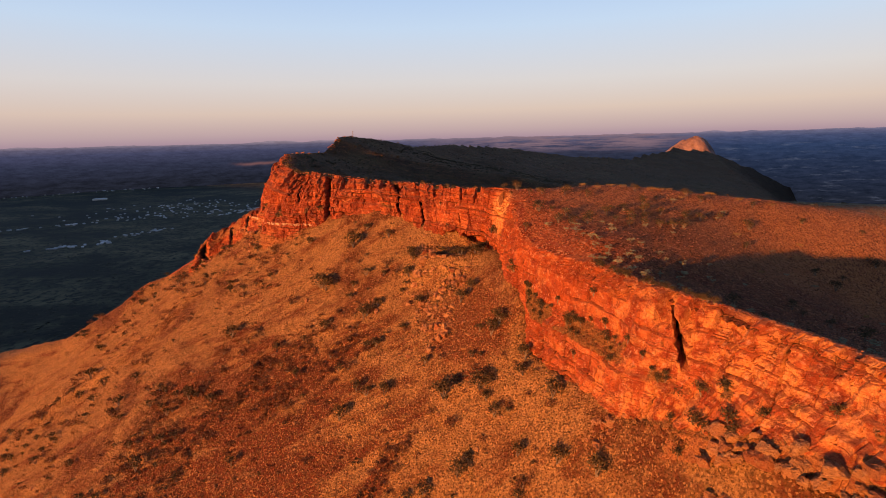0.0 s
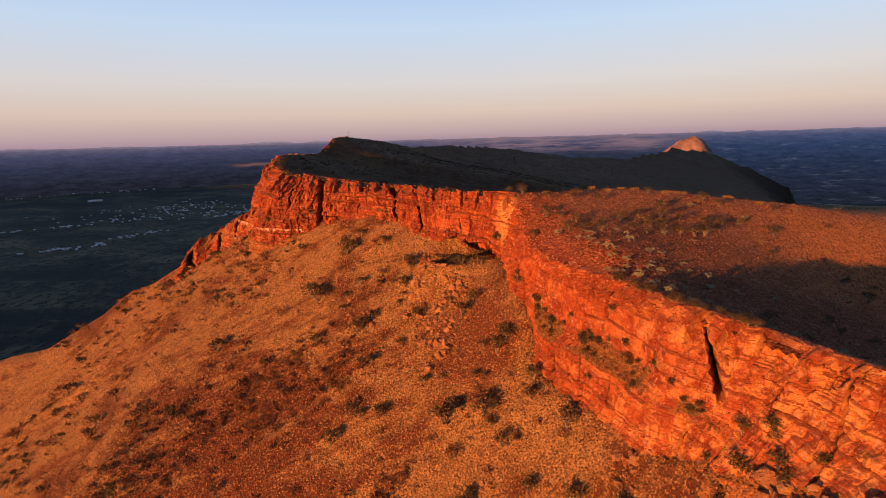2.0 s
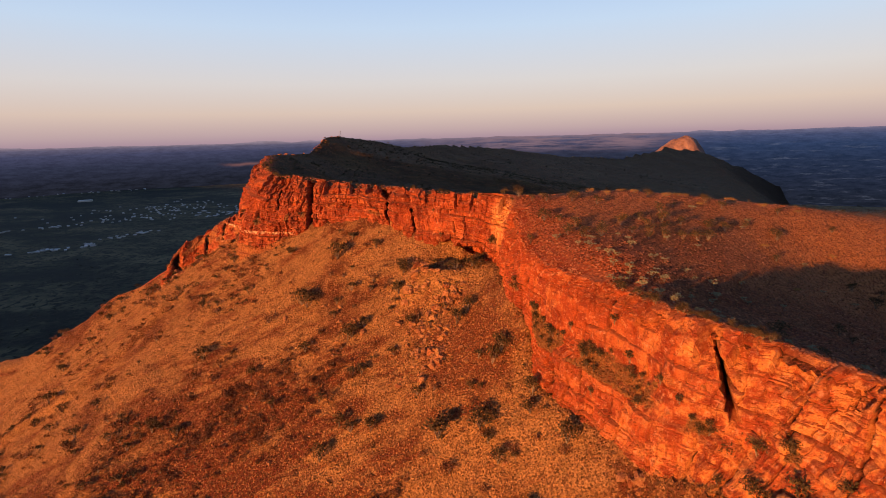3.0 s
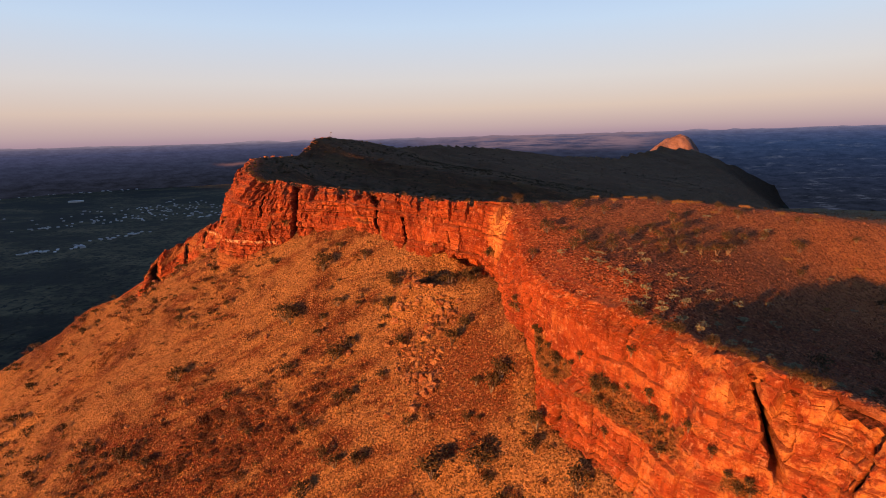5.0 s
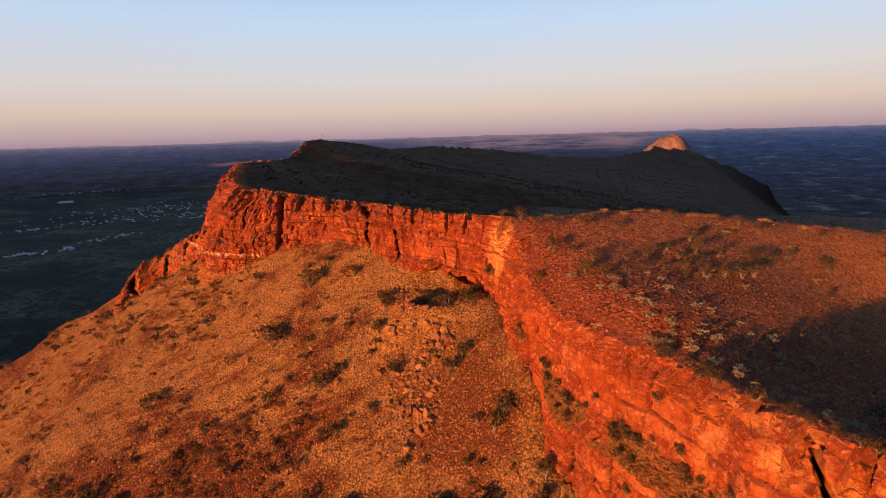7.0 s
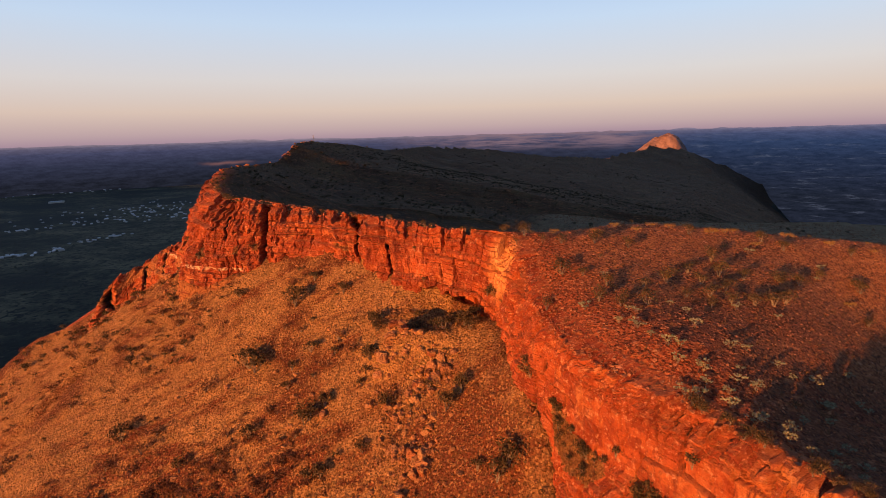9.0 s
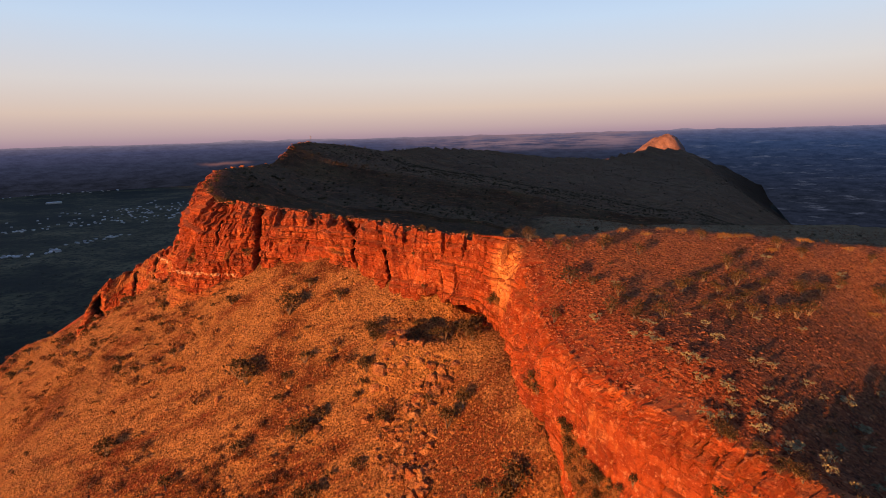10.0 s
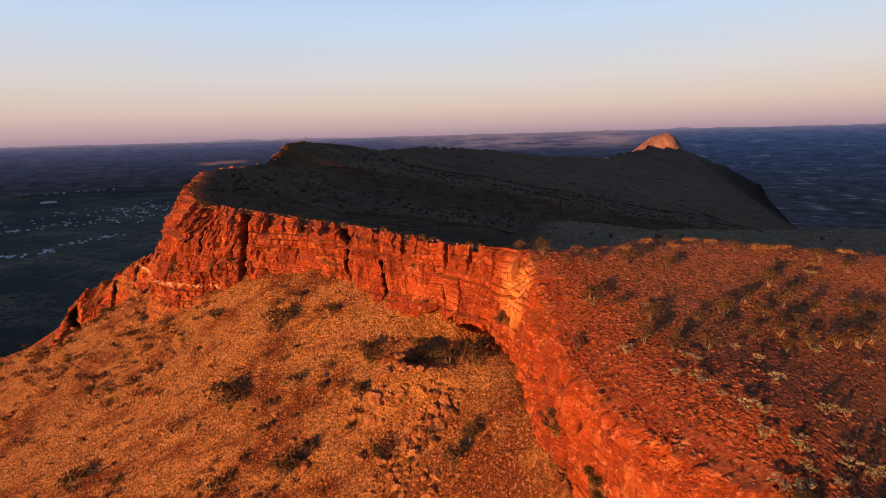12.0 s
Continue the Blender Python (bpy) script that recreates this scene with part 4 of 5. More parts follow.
def lay_brush(kind, label, seed):
    rows = np.array(BRUSH[kind])
    shapes, slots = [], []
    for proto in KINDS[kind]:
        cos, fas, base, slot = [], [], 0, []
        for k, piece in enumerate(sorted(proto.children, key=lambda o: o.name)):
            me = piece.data
            co, fa = np.zeros(len(me.vertices) * 3), np.zeros(len(me.loops), int)
            me.vertices.foreach_get("co", co)
            me.loops.foreach_get("vertex_index", fa)
            cos.append(co.reshape(-1, 3))
            fas.append(fa.reshape(-1, 3) + base)
            base += len(me.vertices)
            slot += [k] * (len(fa) // 3)
            mats = [me.materials[0]] if k == 0 else mats + [me.materials[0]]
        shapes.append((np.concatenate(cos), np.concatenate(fas)))
        slots.append(np.array(slot))
    me = scatter("brush", shapes, rows[:, :3], rows[:, 3:6], rows[:, 6], mats[0], 0.1, seed)
    me.materials.append(mats[1])
    which = np.random.default_rng(seed).integers(0, len(shapes), len(rows))
    order = np.concatenate([np.tile(slots[k], int((which == k).sum())) for k in range(len(shapes))])
    me.polygons.foreach_set("material_index", order)
    return tagged(new("brush", me), label, "shrubs", kind="stuff")


def plant(kind, x, y, z, size, turn, wide=1.0):
    """Sets the first of a kind in place, then copies of it."""
    proto = KINDS[kind][int(turn * 977) % len(KINDS[kind])]
    m = Matrix.Translation((x, y, z)) @ Matrix.Rotation(turn, 4, "Z")
    ob = proto
    if proto in used_kinds:
        ob = copy_thing(proto, m)
    else:
        used_kinds.add(proto)
        ob.matrix_basis = m
    ob.scale = (size * wide, size * wide, size)
    return ob


pick = np.random.default_rng(77)


def plant_on(surface, kind, spots, low, high, wide=1.25):
    for x, y in spots:
        k = pick.random()
        plant(kind, x, y, float(surface(np.array(x), np.array(y))), low + (high - low) * k, 6.283 * pick.random(), wide * (0.85 + 0.35 * pick.random()))


# the shrubs that stand out on the slope
plant_on(slope_z, "dark", [(-48, 154.5), (-46, 152.5), (-38, 166.5), (-2.6, 93.6), (6.5, 90.5)], 5.0, 6.0, 1.15)
plant_on(slope_z, "dark", [(-152, 170.6), (-88, 128), (-59.6, 134.7), (-49.4, 121.6), (-28, 108), (-19.3, 103), (9.5, 82), (22, 77), (-96, 108.4),
                           (-63.7, 102), (-32, 102), (-23.7, 120), (-28, 133), (5.5, 122.5), (10.4, 103.2), (12.5, 104), (13.6, 71), (20.8, 64.5), (26.9, 57.6),
                           (0.7, 74.6), (17.8, 91), (-14.1, 149.3), (-14.5, 139.3), (-29.3, 132.3), (-81, 149.5), (2.4, 120.6)], 3.2, 4.8, 0.95)
plant_on(slope_z, "dry", [(-127, 200), (-72.5, 143), (-38.7, 123.5), (-72, 120), (-59, 117.5), (-40, 94.5), (-159.5, 166), (-167, 160), (-124, 186), (-80, 186),
                          (-48.4, 133), (-70, 146.5), (-49, 138), (-23.5, 150), (-84, 191), (-77, 189), (-125, 202), (-84, 169.6), (-59.5, 153), (-68, 165),
                          (-32, 116.6), (-56, 128), (-62, 124), (-53, 125), (-66, 131), (-60, 121), (-75, 112), (-50, 112)], 2.0, 3.4, 1.1)
# the hollow at the inner corner
plant_on(slope_z, "dark", [(-3, 143.5), (1, 143), (4.5, 140.5), (7.5, 138.5), (8.6, 136.5), (3, 138.5), (-13.5, 147), (8, 142.6), (9.4, 140.8), (6, 144), (10.6, 143.2)], 2.0, 3.4, 1.2)
# on the ledges of the cliff
for x, y, z, h in ((31.4, 74.6, -42.2, 2.4), (31.8, 68.9, -47.4, 2.2), (45.0, 52.4, -47.5, 2.8), (43.6, 50.3, -53.4, 3.2), (46.4, 45.8, -51.6, 3.4),
                   (40.8, 50.1, -59.2, 2.6), (52.0, 41.3, -48.2, 2.6), (56.3, 40.7, -39.2, 2.2), (54.8, 35.2, -44.3, 2.6), (36.2, 63, -43.8, 1.8),
                   (24.8, 78.5, -50.2, 1.8), (41.0, 57.5, -48.8, 2.4), (10.9, 139.2, -31.0, 2.0), (-3.2, 151.3, -31.4, 1.4), (28.8, 78.9, -36.6, 2.2),
                   (-6.6, 156.9, -24.9, 1.3), (29.5, 72.2, -42.0, 1.8), (33.5, 66.0, -41.8, 1.9), (27.0, 80.5, -41.2, 1.5), (24.0, 88.0, -41.0, 1.7)):
    fx, fy, fz = faces_at["cliff"][:3]
    k = np.argmin((fx - x) ** 2 + (fy - y) ** 2 + (fz - z) ** 2)
    plant("wall", fx.flat[k], fy.flat[k], fz.flat[k] - 0.1, h, 6.283 * pick.random(), 1.0)
# on the plateau
plant_on(upland_z, "top", [(25.8, 123), (29.4, 121.2), (29.1, 110.5), (31.7, 107.4), (32.4, 116.4), (38.7, 115.3), (36.2, 107.2), (53.6, 114.7), (49.3, 112),
                           (64.1, 113.7), (56.4, 110.4), (57.5, 127.6), (79.2, 137.4), (75.7, 140.3), (59.6, 141.8), (24.9, 137), (28.8, 135.8), (21.6, 141),
                           (35.8, 135), (42.3, 133), (44.6, 111), (105, 119), (108.6, 115), (130, 129), (80.4, 89.6), (83, 70.6), (84.6, 82.4), (58.3, 74.5),
                           (20.9, 114.4), (68, 122), (90, 128), (97, 140), (55.7, 121.1), (60.2, 120.4), (72.5, 122.2), (80.6, 127.6), (50.2, 117.1),
                           (51.9, 109.9), (47.3, 107.6), (60.5, 111.5), (43.8, 117.2), (50, 122), (84, 118), (112, 138)], 1.8, 3.2, 1.1)
plant_on(upland_z, "silver", [(29.5, 102), (31.6, 99.8), (32.6, 97.2), (34.1, 94.7), (35.8, 94.3), (40.3, 99.4), (43.7, 95.5), (40.9, 88.2), (32.5, 86), (34.4, 85.5),
                              (43, 87.7), (42.8, 91), (40.1, 107.4), (33, 120), (32.4, 105.6), (39.8, 81.2), (40.6, 77.4), (46.4, 83), (43, 72.6), (46, 68.3),
                              (49, 67.1), (52, 62.8), (38.4, 86), (34.1, 91.5), (51.4, 84.8), (60, 46), (62, 42.5), (57.7, 55), (54, 60.6), (37, 90), (48, 75), (46.5, 95.9), (50.5, 94.5), (51.6, 92.8),
                              (58.8, 107.6), (51.7, 107.8), (54.6, 89.1), (64.3, 98.2), (62.3, 91.5), (37.2, 83.4), (38.6, 80.6), (41.8, 75.4), (44.2, 71.0),
                              (47.4, 66.4), (36.2, 87.6), (42.2, 79.6), (45.6, 76.8), (50.2, 70.2), (49.4, 79.2)], 0.95, 1.8, 1.0)
plant_on(upland_z, "gold", [(38.2, 141.6), (53.6, 147.8), (57, 146.2), (65.8, 143.5), (44, 146), (30, 147), (48, 143), (72, 146), (86, 147), (24, 147), (95, 144), (105, 143)], 1.3, 2.0, 1.3)

# along the edge above the back wall
edge = np.random.default_rng(91)
for k in range(34):
    q = edge.uniform(13.0, BLUFF + 1.2)
    i, f = int(q), q - int(q)
    x = RIM[i][0] * (1 - f) + RIM[i + 1][0] * f
    y = RIM[i][1] * (1 - f) + RIM[i + 1][1] * f + edge.uniform(0.8, 4.5)
    plant("gold" if edge.random() < 0.4 else "top", x + 0.8, y, float(upland_z(np.array(x + 0.8), np.array(y))), edge.uniform(1.0, 2.2), 6.283 * edge.random(), 1.1)

# low bushes that break the line of the rim
for k in range(120):
    q = edge.choice((edge.uniform(3.0, 5.6), edge.uniform(14.0, BLUFF + 1.2)), p=(0.25, 0.75))
    i, f = int(q), q - int(q)
    x = RIM[i][0] * (1 - f) + RIM[i + 1][0] * f + edge.uniform(-0.2, 1.4)
    y = RIM[i][1] * (1 - f) + RIM[i + 1][1] * f + edge.uniform(0.3, 2.4)
    brush("top", x, y, float(upland_z(np.array(x), np.array(y))) - 0.2, edge.uniform(0.7, 1.8), 6.283 * edge.random(), 1.1)

# patches of dead red-brown brush on the lower slope
dead = np.random.default_rng(6)
for cx, cy, sx, number in ((-86, 131, 7, 26), (-64, 125, 8, 34), (-47, 133, 7, 26), (-36, 125, 6, 22), (-97, 114, 6, 18), (-17, 84, 7, 26), (-83, 103, 7, 20), (-55, 116, 6, 20), (-74, 119, 6, 18)):
    for k in range(number):
        a, b = dead.normal() * sx, dead.normal() * sx * 0.35
        x, y = cx + 0.75 * a - 0.6 * b, cy + 0.6 * a + 0.75 * b
        brush("dry", x, y, float(slope_z(np.array(x), np.array(y))), dead.uniform(0.7, 2.0), 6.283 * dead.random(), 1.35)

# the lesser shrubs between them
wild = np.random.default_rng(5)
count = 0
while count < 330:
    x, y = wild.uniform(-190, 22), wild.uniform(62, 226)
    d = float(along(FOOT, np.array(x), np.array(y))[0])
    if d > -2 or (y > 205 and x > -110):
        continue
    if fbm(np.array(x), np.array(y), 30, 2, 400) < wild.uniform(-0.5, 0.3):
        continue
    brush("dry" if wild.random() < 0.45 else "dark", x, y, float(slope_z(np.array(x), np.array(y))), wild.uniform(1.1, 3.2), 6.283 * wild.random(), 1.2)
    count += 1
count = 0
while count < 70:
    x, y = wild.uniform(22, 150), wild.uniform(45, 160)
    if float(along(RIM, np.array(x), np.array(y))[0]) < 3:
        continue
    brush(("top", "silver", "gold")[wild.integers(3)] if y > 100 else ("top", "silver")[wild.integers(2)], x, y,
          float(upland_z(np.array(x), np.array(y))), wild.uniform(0.8, 1.7), 6.283 * wild.random(), 1.2)
    count += 1


# ---- boulders ----
BOULDERS, STONE_SHAPES = [], []


def worn_stone(seed):
    """An angular block with chipped, weathered faces."""
    g = np.random.default_rng(seed)
    co, fa = hull_arrays(g, 13 + seed % 6, 0.85, 0.75)
    bm = bmesh.new()
    vs = [bm.verts.new(p) for p in co]
    for f in fa:
        bm.faces.new([vs[i] for i in f])
    bmesh.ops.subdivide_edges(bm, edges=list(bm.edges), cuts=2, use_grid_fill=True)
    for v in bm.verts:
        p = v.co * 4.0 + Vector((seed, 0, 0))
        k = 0.04 * noise.noise(p) + 0.05 * noise.noise(p * 2.7) + 0.04 * noise.noise(p * 5.1) + 0.09 * (noise.cell(p * 1.1) - 0.5)
        v.co *= 0.97 + k * 1.6
    bmesh.ops.triangulate(bm, faces=list(bm.faces))
    bm.verts.index_update()
    co = np.array([v.co for v in bm.verts])
    fa = np.array([[v.index for v in f.verts] for f in bm.faces])
    bm.free()
    return co, fa


for k in range(9):
    co, fa = worn_stone(200 + k)
    STONE_SHAPES.append((co, fa))
    BOULDERS.append((arrays_mesh("boulder", co, fa, mat_boulder), arrays_mesh("boulder", co, fa, mat_pale_boulder)))


LOOSE = {}


def loose_rock(name, x, y, z, size, turn, flat, long):
    """Keeps a far rock for one joined mesh."""
    LOOSE.setdefault(name, []).append((x, y, z + 0.12 * size, size * long, size, size * flat, turn))


def lay_loose(name, label, material, seed):
    rows = np.array(LOOSE[name])
    ob = new(name, scatter(name, STONE_SHAPES, rows[:, :3], rows[:, 3:6], rows[:, 6], material, 0.2, seed))
    return tagged(ob, label, "rocks", kind="stuff")


def boulder(x, y, z, size, pale=False, turn=0.0, flat=1.0, long=1.0, label=""):
    ob = new("boulder", BOULDERS[int(turn * 1013) % 9][int(pale)])
    ob.matrix_basis = pose(x, y, z + 0.12 * size, 12 * math.sin(turn * 7), 12 * math.cos(turn * 5), math.degrees(turn))
    ob.scale = (size * long, size, size * flat)
    text = label or ("weathered tan boulder lying on the rubble slope" if pale else "angular red quartzite boulder on the rubble slope")
    return tagged(ob, text, "boulder", "boulders of the slope")


def boulders_on(spots, low, high, pale_share, label=""):
    for x, y in spots:
        boulder(x, y, float(slope_z(np.array(x), np.array(y))), low + (high - low) * pick.random(), pick.random() < pale_share, 6.283 * pick.random(),
                0.85 + 0.45 * pick.random(), 0.9 + 0.5 * pick.random(), label)


boulders_on([(-12.2, 134.9), (-8.8, 140.4), (-9.5, 138.6), (-11.2, 136.6), (-7, 141.5), (-6.4, 139)], 2.6, 4.4, 0.0)
boulders_on([(-1.2, 130.6), (1.6, 131.2), (0.2, 131.8), (0.8, 129.6), (-2.6, 131.0), (2.4, 129.8), (0.0, 128.6), (1.8, 132.4)], 2.0, 3.8, 0.6)
boulders_on([(-14.7, 134.3), (-3.8, 129.6), (-52.9, 151.2), (-24.9, 132.6), (-5.3, 123.8), (-7.9, 127.3), (-3.8, 126.1), (-24.8, 146), (-3.6, 114), (-7, 122.3), (-6, 120.5),
             (-4.5, 117), (-14, 130), (-10, 128), (-2, 118.5), (-3.2, 115.5)], 1.6, 3.0, 0.5)
boulders_on([(-3.4, 113), (-1.8, 112.4), (-2.6, 111.6), (-4.2, 112.2), (-3.0, 114.6), (-4.6, 115.6)], 2.4, 4.2, 0.2)
boulders_on([(29.4, 63.8), (30.6, 63), (28.4, 65)], 1.8, 2.6, 0.1)
spill = np.random.default_rng(44)
for k in range(85):
    y = 142 - 34 * spill.random()
    x = -4 - 0.12 * (142 - y) + spill.normal() * (3.5 + 0.08 * (142 - y))
    boulder(x, y, float(slope_z(np.array(x), np.array(y))), spill.choice([0.8, 1.3, 1.9, 2.8], p=[0.4, 0.3, 0.2, 0.1]), spill.random() < 0.6, 6.283 * spill.random(), 0.85, 1.15)
# the tumbled pile at the foot of the near cliff
heap = np.random.default_rng(31)


def on_heap(x, y):
    """The height of the slope, or of the cliff's apron where that lies higher."""
    fx, fy, fz, _, fv, _ = faces_at["cliff"]
    near = np.hypot(fx - x, fy - y) + 9 * (fv > 0.3)
    k = np.argmin(near)
    return max(float(slope_z(np.array(x), np.array(y))), float(fz.flat[k]) if near.flat[k] < 1.2 else -999.0)


for x, y, size in ((44.5, 36.5, 3.6), (46.5, 32.0, 3.8), (43.0, 40.0, 3.0), (48.0, 28.0, 4.0)):
    boulder(x, y, on_heap(x, y), size, True, 6.283 * heap.random(), 0.85, 1.2, "large pale block in the rock pile under the cliff")
for k in range(190):
    u = heap.uniform(0.3, 1.0)
    x, y = 57 - 16.5 * u, 9 + 35 * u
    off = heap.normal() * 1.7 + 2.2
    x, y = x - 0.86 * off, y - 0.5 * off
    size = heap.choice([0.9, 1.4, 2.0, 2.8, 3.8], p=[0.30, 0.26, 0.22, 0.15, 0.07])
    z = on_heap(x, y) + 0.12 * size
    boulder(x, y, z, size, heap.random() < 0.7, 6.283 * heap.random(), 1.0, 1.15, "tumbled pale block in the rock pile under the cliff")
# broken blocks along the crest below the bluff
crumb = np.random.default_rng(32)
for k in range(120):
    u = crumb.random() * (len(SPUR) - 2.2)
    i, f = int(u), u - int(u)
    x = SPUR[i][0] * (1 - f) + SPUR[i + 1][0] * f + crumb.normal() * 2.2
    y = SPUR[i][1] * (1 - f) + SPUR[i + 1][1] * f + crumb.normal() * 3.2 - 0.5
    loose_rock("crest_blocks", x, y, float(slope_z(np.array(x), np.array(y))) + min(max(0, y - SPUR[i][1]) * 0.5, 1.5), crumb.choice([1.0, 1.6, 2.4, 3.6], p=[0.3, 0.35, 0.25, 0.1]),
               6.283 * crumb.random(), 0.9, 1.2)
# the red rocks along the edge of the range, up to the summit
for k in range(110):
    u = crumb.random() ** 0.8 * 6.0
    i, f = int(u), u - int(u)
    p, q = ([RIM[BLUFF]] + CREST)[i], ([RIM[BLUFF]] + CREST)[i + 1]
    side = abs(crumb.normal()) * 1.6
    x, y = p[0] * (1 - f) + q[0] * f + side - 1.0, p[1] * (1 - f) + q[1] * f
    loose_rock("summit_rocks", x, y, float(upland_z(np.array(x), np.array(y))), crumb.choice([0.8, 1.3, 2.0, 2.8], p=[0.3, 0.35, 0.25, 0.1]),
               6.283 * crumb.random(), 0.55, 1.5)
# shrubs between them
for k in range(16):
    u = crumb.random() * (len(SPUR) - 1.01)
    i, f = int(u), u - int(u)
    x = SPUR[i][0] * (1 - f) + SPUR[i + 1][0] * f + crumb.normal() * 3
    y = SPUR[i][1] * (1 - f) + SPUR[i + 1][1] * f - 1.5 + crumb.normal() * 3
    plant("dark", x, y, float(slope_z(np.array(x), np.array(y))), crumb.uniform(1.4, 2.8), 6.283 * crumb.random(), 1.2)
rest = np.random.default_rng(8)
count = 0
while count < 220:
    x, y = rest.uniform(-170, 24), rest.uniform(66, 215)
    d = float(along(FOOT, np.array(x), np.array(y))[0])
    if d > -1 or rest.random() > math.exp(d / 30) + 0.25:
        continue
    loose_rock("fallen_rocks", x, y, float(slope_z(np.array(x), np.array(y))), rest.choice([0.7, 0.9, 1.3, 1.8]), 6.283 * rest.random(), 0.8, 1.2)
    count += 1
for cx, cy, sx, sy, number in ((-9, 138, 4, 4, 45), (0, 130.5, 4.5, 3, 45), (-3.3, 113.5, 3, 4, 40), (-5, 122, 4, 5, 45), (30, 62, 3, 3, 12)):
    for k in range(number):
        x, y = cx + rest.normal() * sx * 0.7, cy + rest.normal() * sy * 0.7
        loose_rock("outcrop_rubble", x, y, float(slope_z(np.array(x), np.array(y))), rest.choice([0.7, 1.1, 1.7, 2.4], p=[0.35, 0.35, 0.2, 0.1]), 6.283 * rest.random(), 0.9, 1.15)
lay_loose("outcrop_rubble", "broken red rubble round the outcrops of the slope", mat_boulder, 74)
lay_loose("crest_blocks", "broken dark red blocks along the crest below the bluff", mat_boulder, 71)
lay_loose("summit_rocks", "red rocks on the escarpment edge below the summit", mat_boulder, 72)
lay_loose("fallen_rocks", "fallen tan rocks strewn over the slope", mat_pale_boulder, 73)


# ---- loose cover that nobody could count ----
def strewn(seed, count, box, surface, test, thick=None):
    g = np.random.default_rng(seed)
    x, y = g.uniform(box[0], box[1], count), g.uniform(box[2], box[3], count)
    ok = test(x, y, g)
    x, y = x[ok], y[ok]
    return np.stack([x, y, surface(x, y)], -1), g


def on_slope(x, y, g):
    return (along(FOOT, x, y)[0] < 0.5) & ~((y > 224) & (x > -100))


def on_top(x, y, g):
    return along(RIM, x, y)[0] > 0.5


GRIT = [hull_arrays(np.random.default_rng(360 + k), 6, 0.8, 0.5) for k in range(7)]
STONES = [hull_arrays(np.random.default_rng(300 + k), 9, 0.7, 0.4) for k in range(7)]


def tuft_arrays(seed):
    g = np.random.default_rng(seed)
    cos, fas = [], []
    for k in range(5):
        a = g.random() * 6.283
        lean = 0.25 + 0.45 * g.random()
        tip = np.array([math.cos(a) * lean, math.sin(a) * lean, 0.35 + 0.4 * g.random()])
        side = np.array([-math.sin(a), math.cos(a), 0]) * 0.16
        foot = np.array([math.cos(a), math.sin(a), 0]) * 0.05
        n = 3 * k
        cos += [foot - side, foot + side, tip]
        fas += [[n, n + 1, n + 2]]
    return np.array(cos), np.array(fas)


TUFTS = [tuft_arrays(500 + k) for k in range(6)]


def cover(name, label, category, variants, seed, count, box, surface, test, material, low, high, flat=1.0, power=2.0):
    p, g = strewn(seed, count, box, surface, test)
    size = (low + (high - low) * g.random(len(p)) ** power)[:, None] * np.array([1, 1, flat]) * g.uniform(0.75, 1.3, (len(p), 3))
    ob = new(name, scatter(name, variants, p, size, g.uniform(0, 6.283, len(p)), material, seed=seed))
    return tagged(ob, label, category, kind="stuff")


# rubble, grass and small shrubs that lie on the ledges of the cliff
def on_ledges(name, label, category, variants, seed, count, material, low, high):
    X, Y, Z, rub, V, _ = faces_at["cliff"]
    g = np.random.default_rng(seed)
    spots = np.argwhere((rub > 0.45) & (V > 0.0))
    sel = spots[g.integers(0, len(spots), count)]
    p = np.stack([A[sel[:, 0], sel[:, 1]] for A in (X, Y, Z)], -1)
    size = (low + (high - low) * g.random(count) ** 2.5)[:, None] * g.uniform(0.75, 1.3, (count, 3))
    ob = new(name, scatter(name, variants, p, size, g.uniform(0, 6.283, count), material, seed=seed))
    return tagged(ob, label, category, kind="stuff")


on_ledges("ledge_stones", "loose red stones lying on the ledges of the cliff", "stones", GRIT, 621, 7000, mat_stone, 0.25, 1.1)
on_ledges("ledge_tussocks", "dry grass tussocks on the ledges of the cliff", "grass", TUFTS, 622, 1800, mat_tuft, 0.4, 0.9)
fx, fy, fz, f_rub, f_v, _ = faces_at["cliff"]
perch = np.random.default_rng(623)
spots = np.argwhere((f_rub > 0.3) & (f_v > 0.04) & (f_v < 0.9))
for k in range(75):
    i, j = spots[perch.integers(len(spots))]
    brush("wall", fx[i, j], fy[i, j], fz[i, j] - 0.1, perch.uniform(0.8, 2.2), 6.283 * perch.random(), 1.05)
for kind, label in (("dry", "small dry brown shrubs over the slope"), ("dark", "small olive shrubs over the slope"), ("top", "small dark shrubs over the plateau"),
                    ("silver", "small silvery shrubs over the plateau"), ("gold", "small golden shrubs over the plateau"), ("wall", "small olive shrubs on the ledges of the cliff")):
    lay_brush(kind, label, 81)
cover("scree", "loose red and tan stones strewn over the slope", "stones", GRIT, 601, 70000, (-180, 56, 20, 226), slope_z, on_slope, mat_stone, 0.16, 0.66)


def twig_arrays(seed):
    g = np.random.default_rng(seed)
    ends = [(0.34 * math.cos(a), 0.34 * math.sin(a), 0.3 + 0.35 * g.random()) for a in (0.2, 1.4, 2.8, 4.1, 5.3)]
    return crown_arrays(g, ends, 46, 0.13, 0.15, 0.6)


def in_patches(x, y, g):
    thick = step(-0.15, 0.45, fbm(0.75 * x + 0.65 * y, (0.75 * y - 0.65 * x) * 2.2, 34, 4, 430)) * (0.25 + 0.75 * step(-10, -60, x)) + 0.10
    return on_slope(x, y, g) & (g.random(len(x)) < thick)


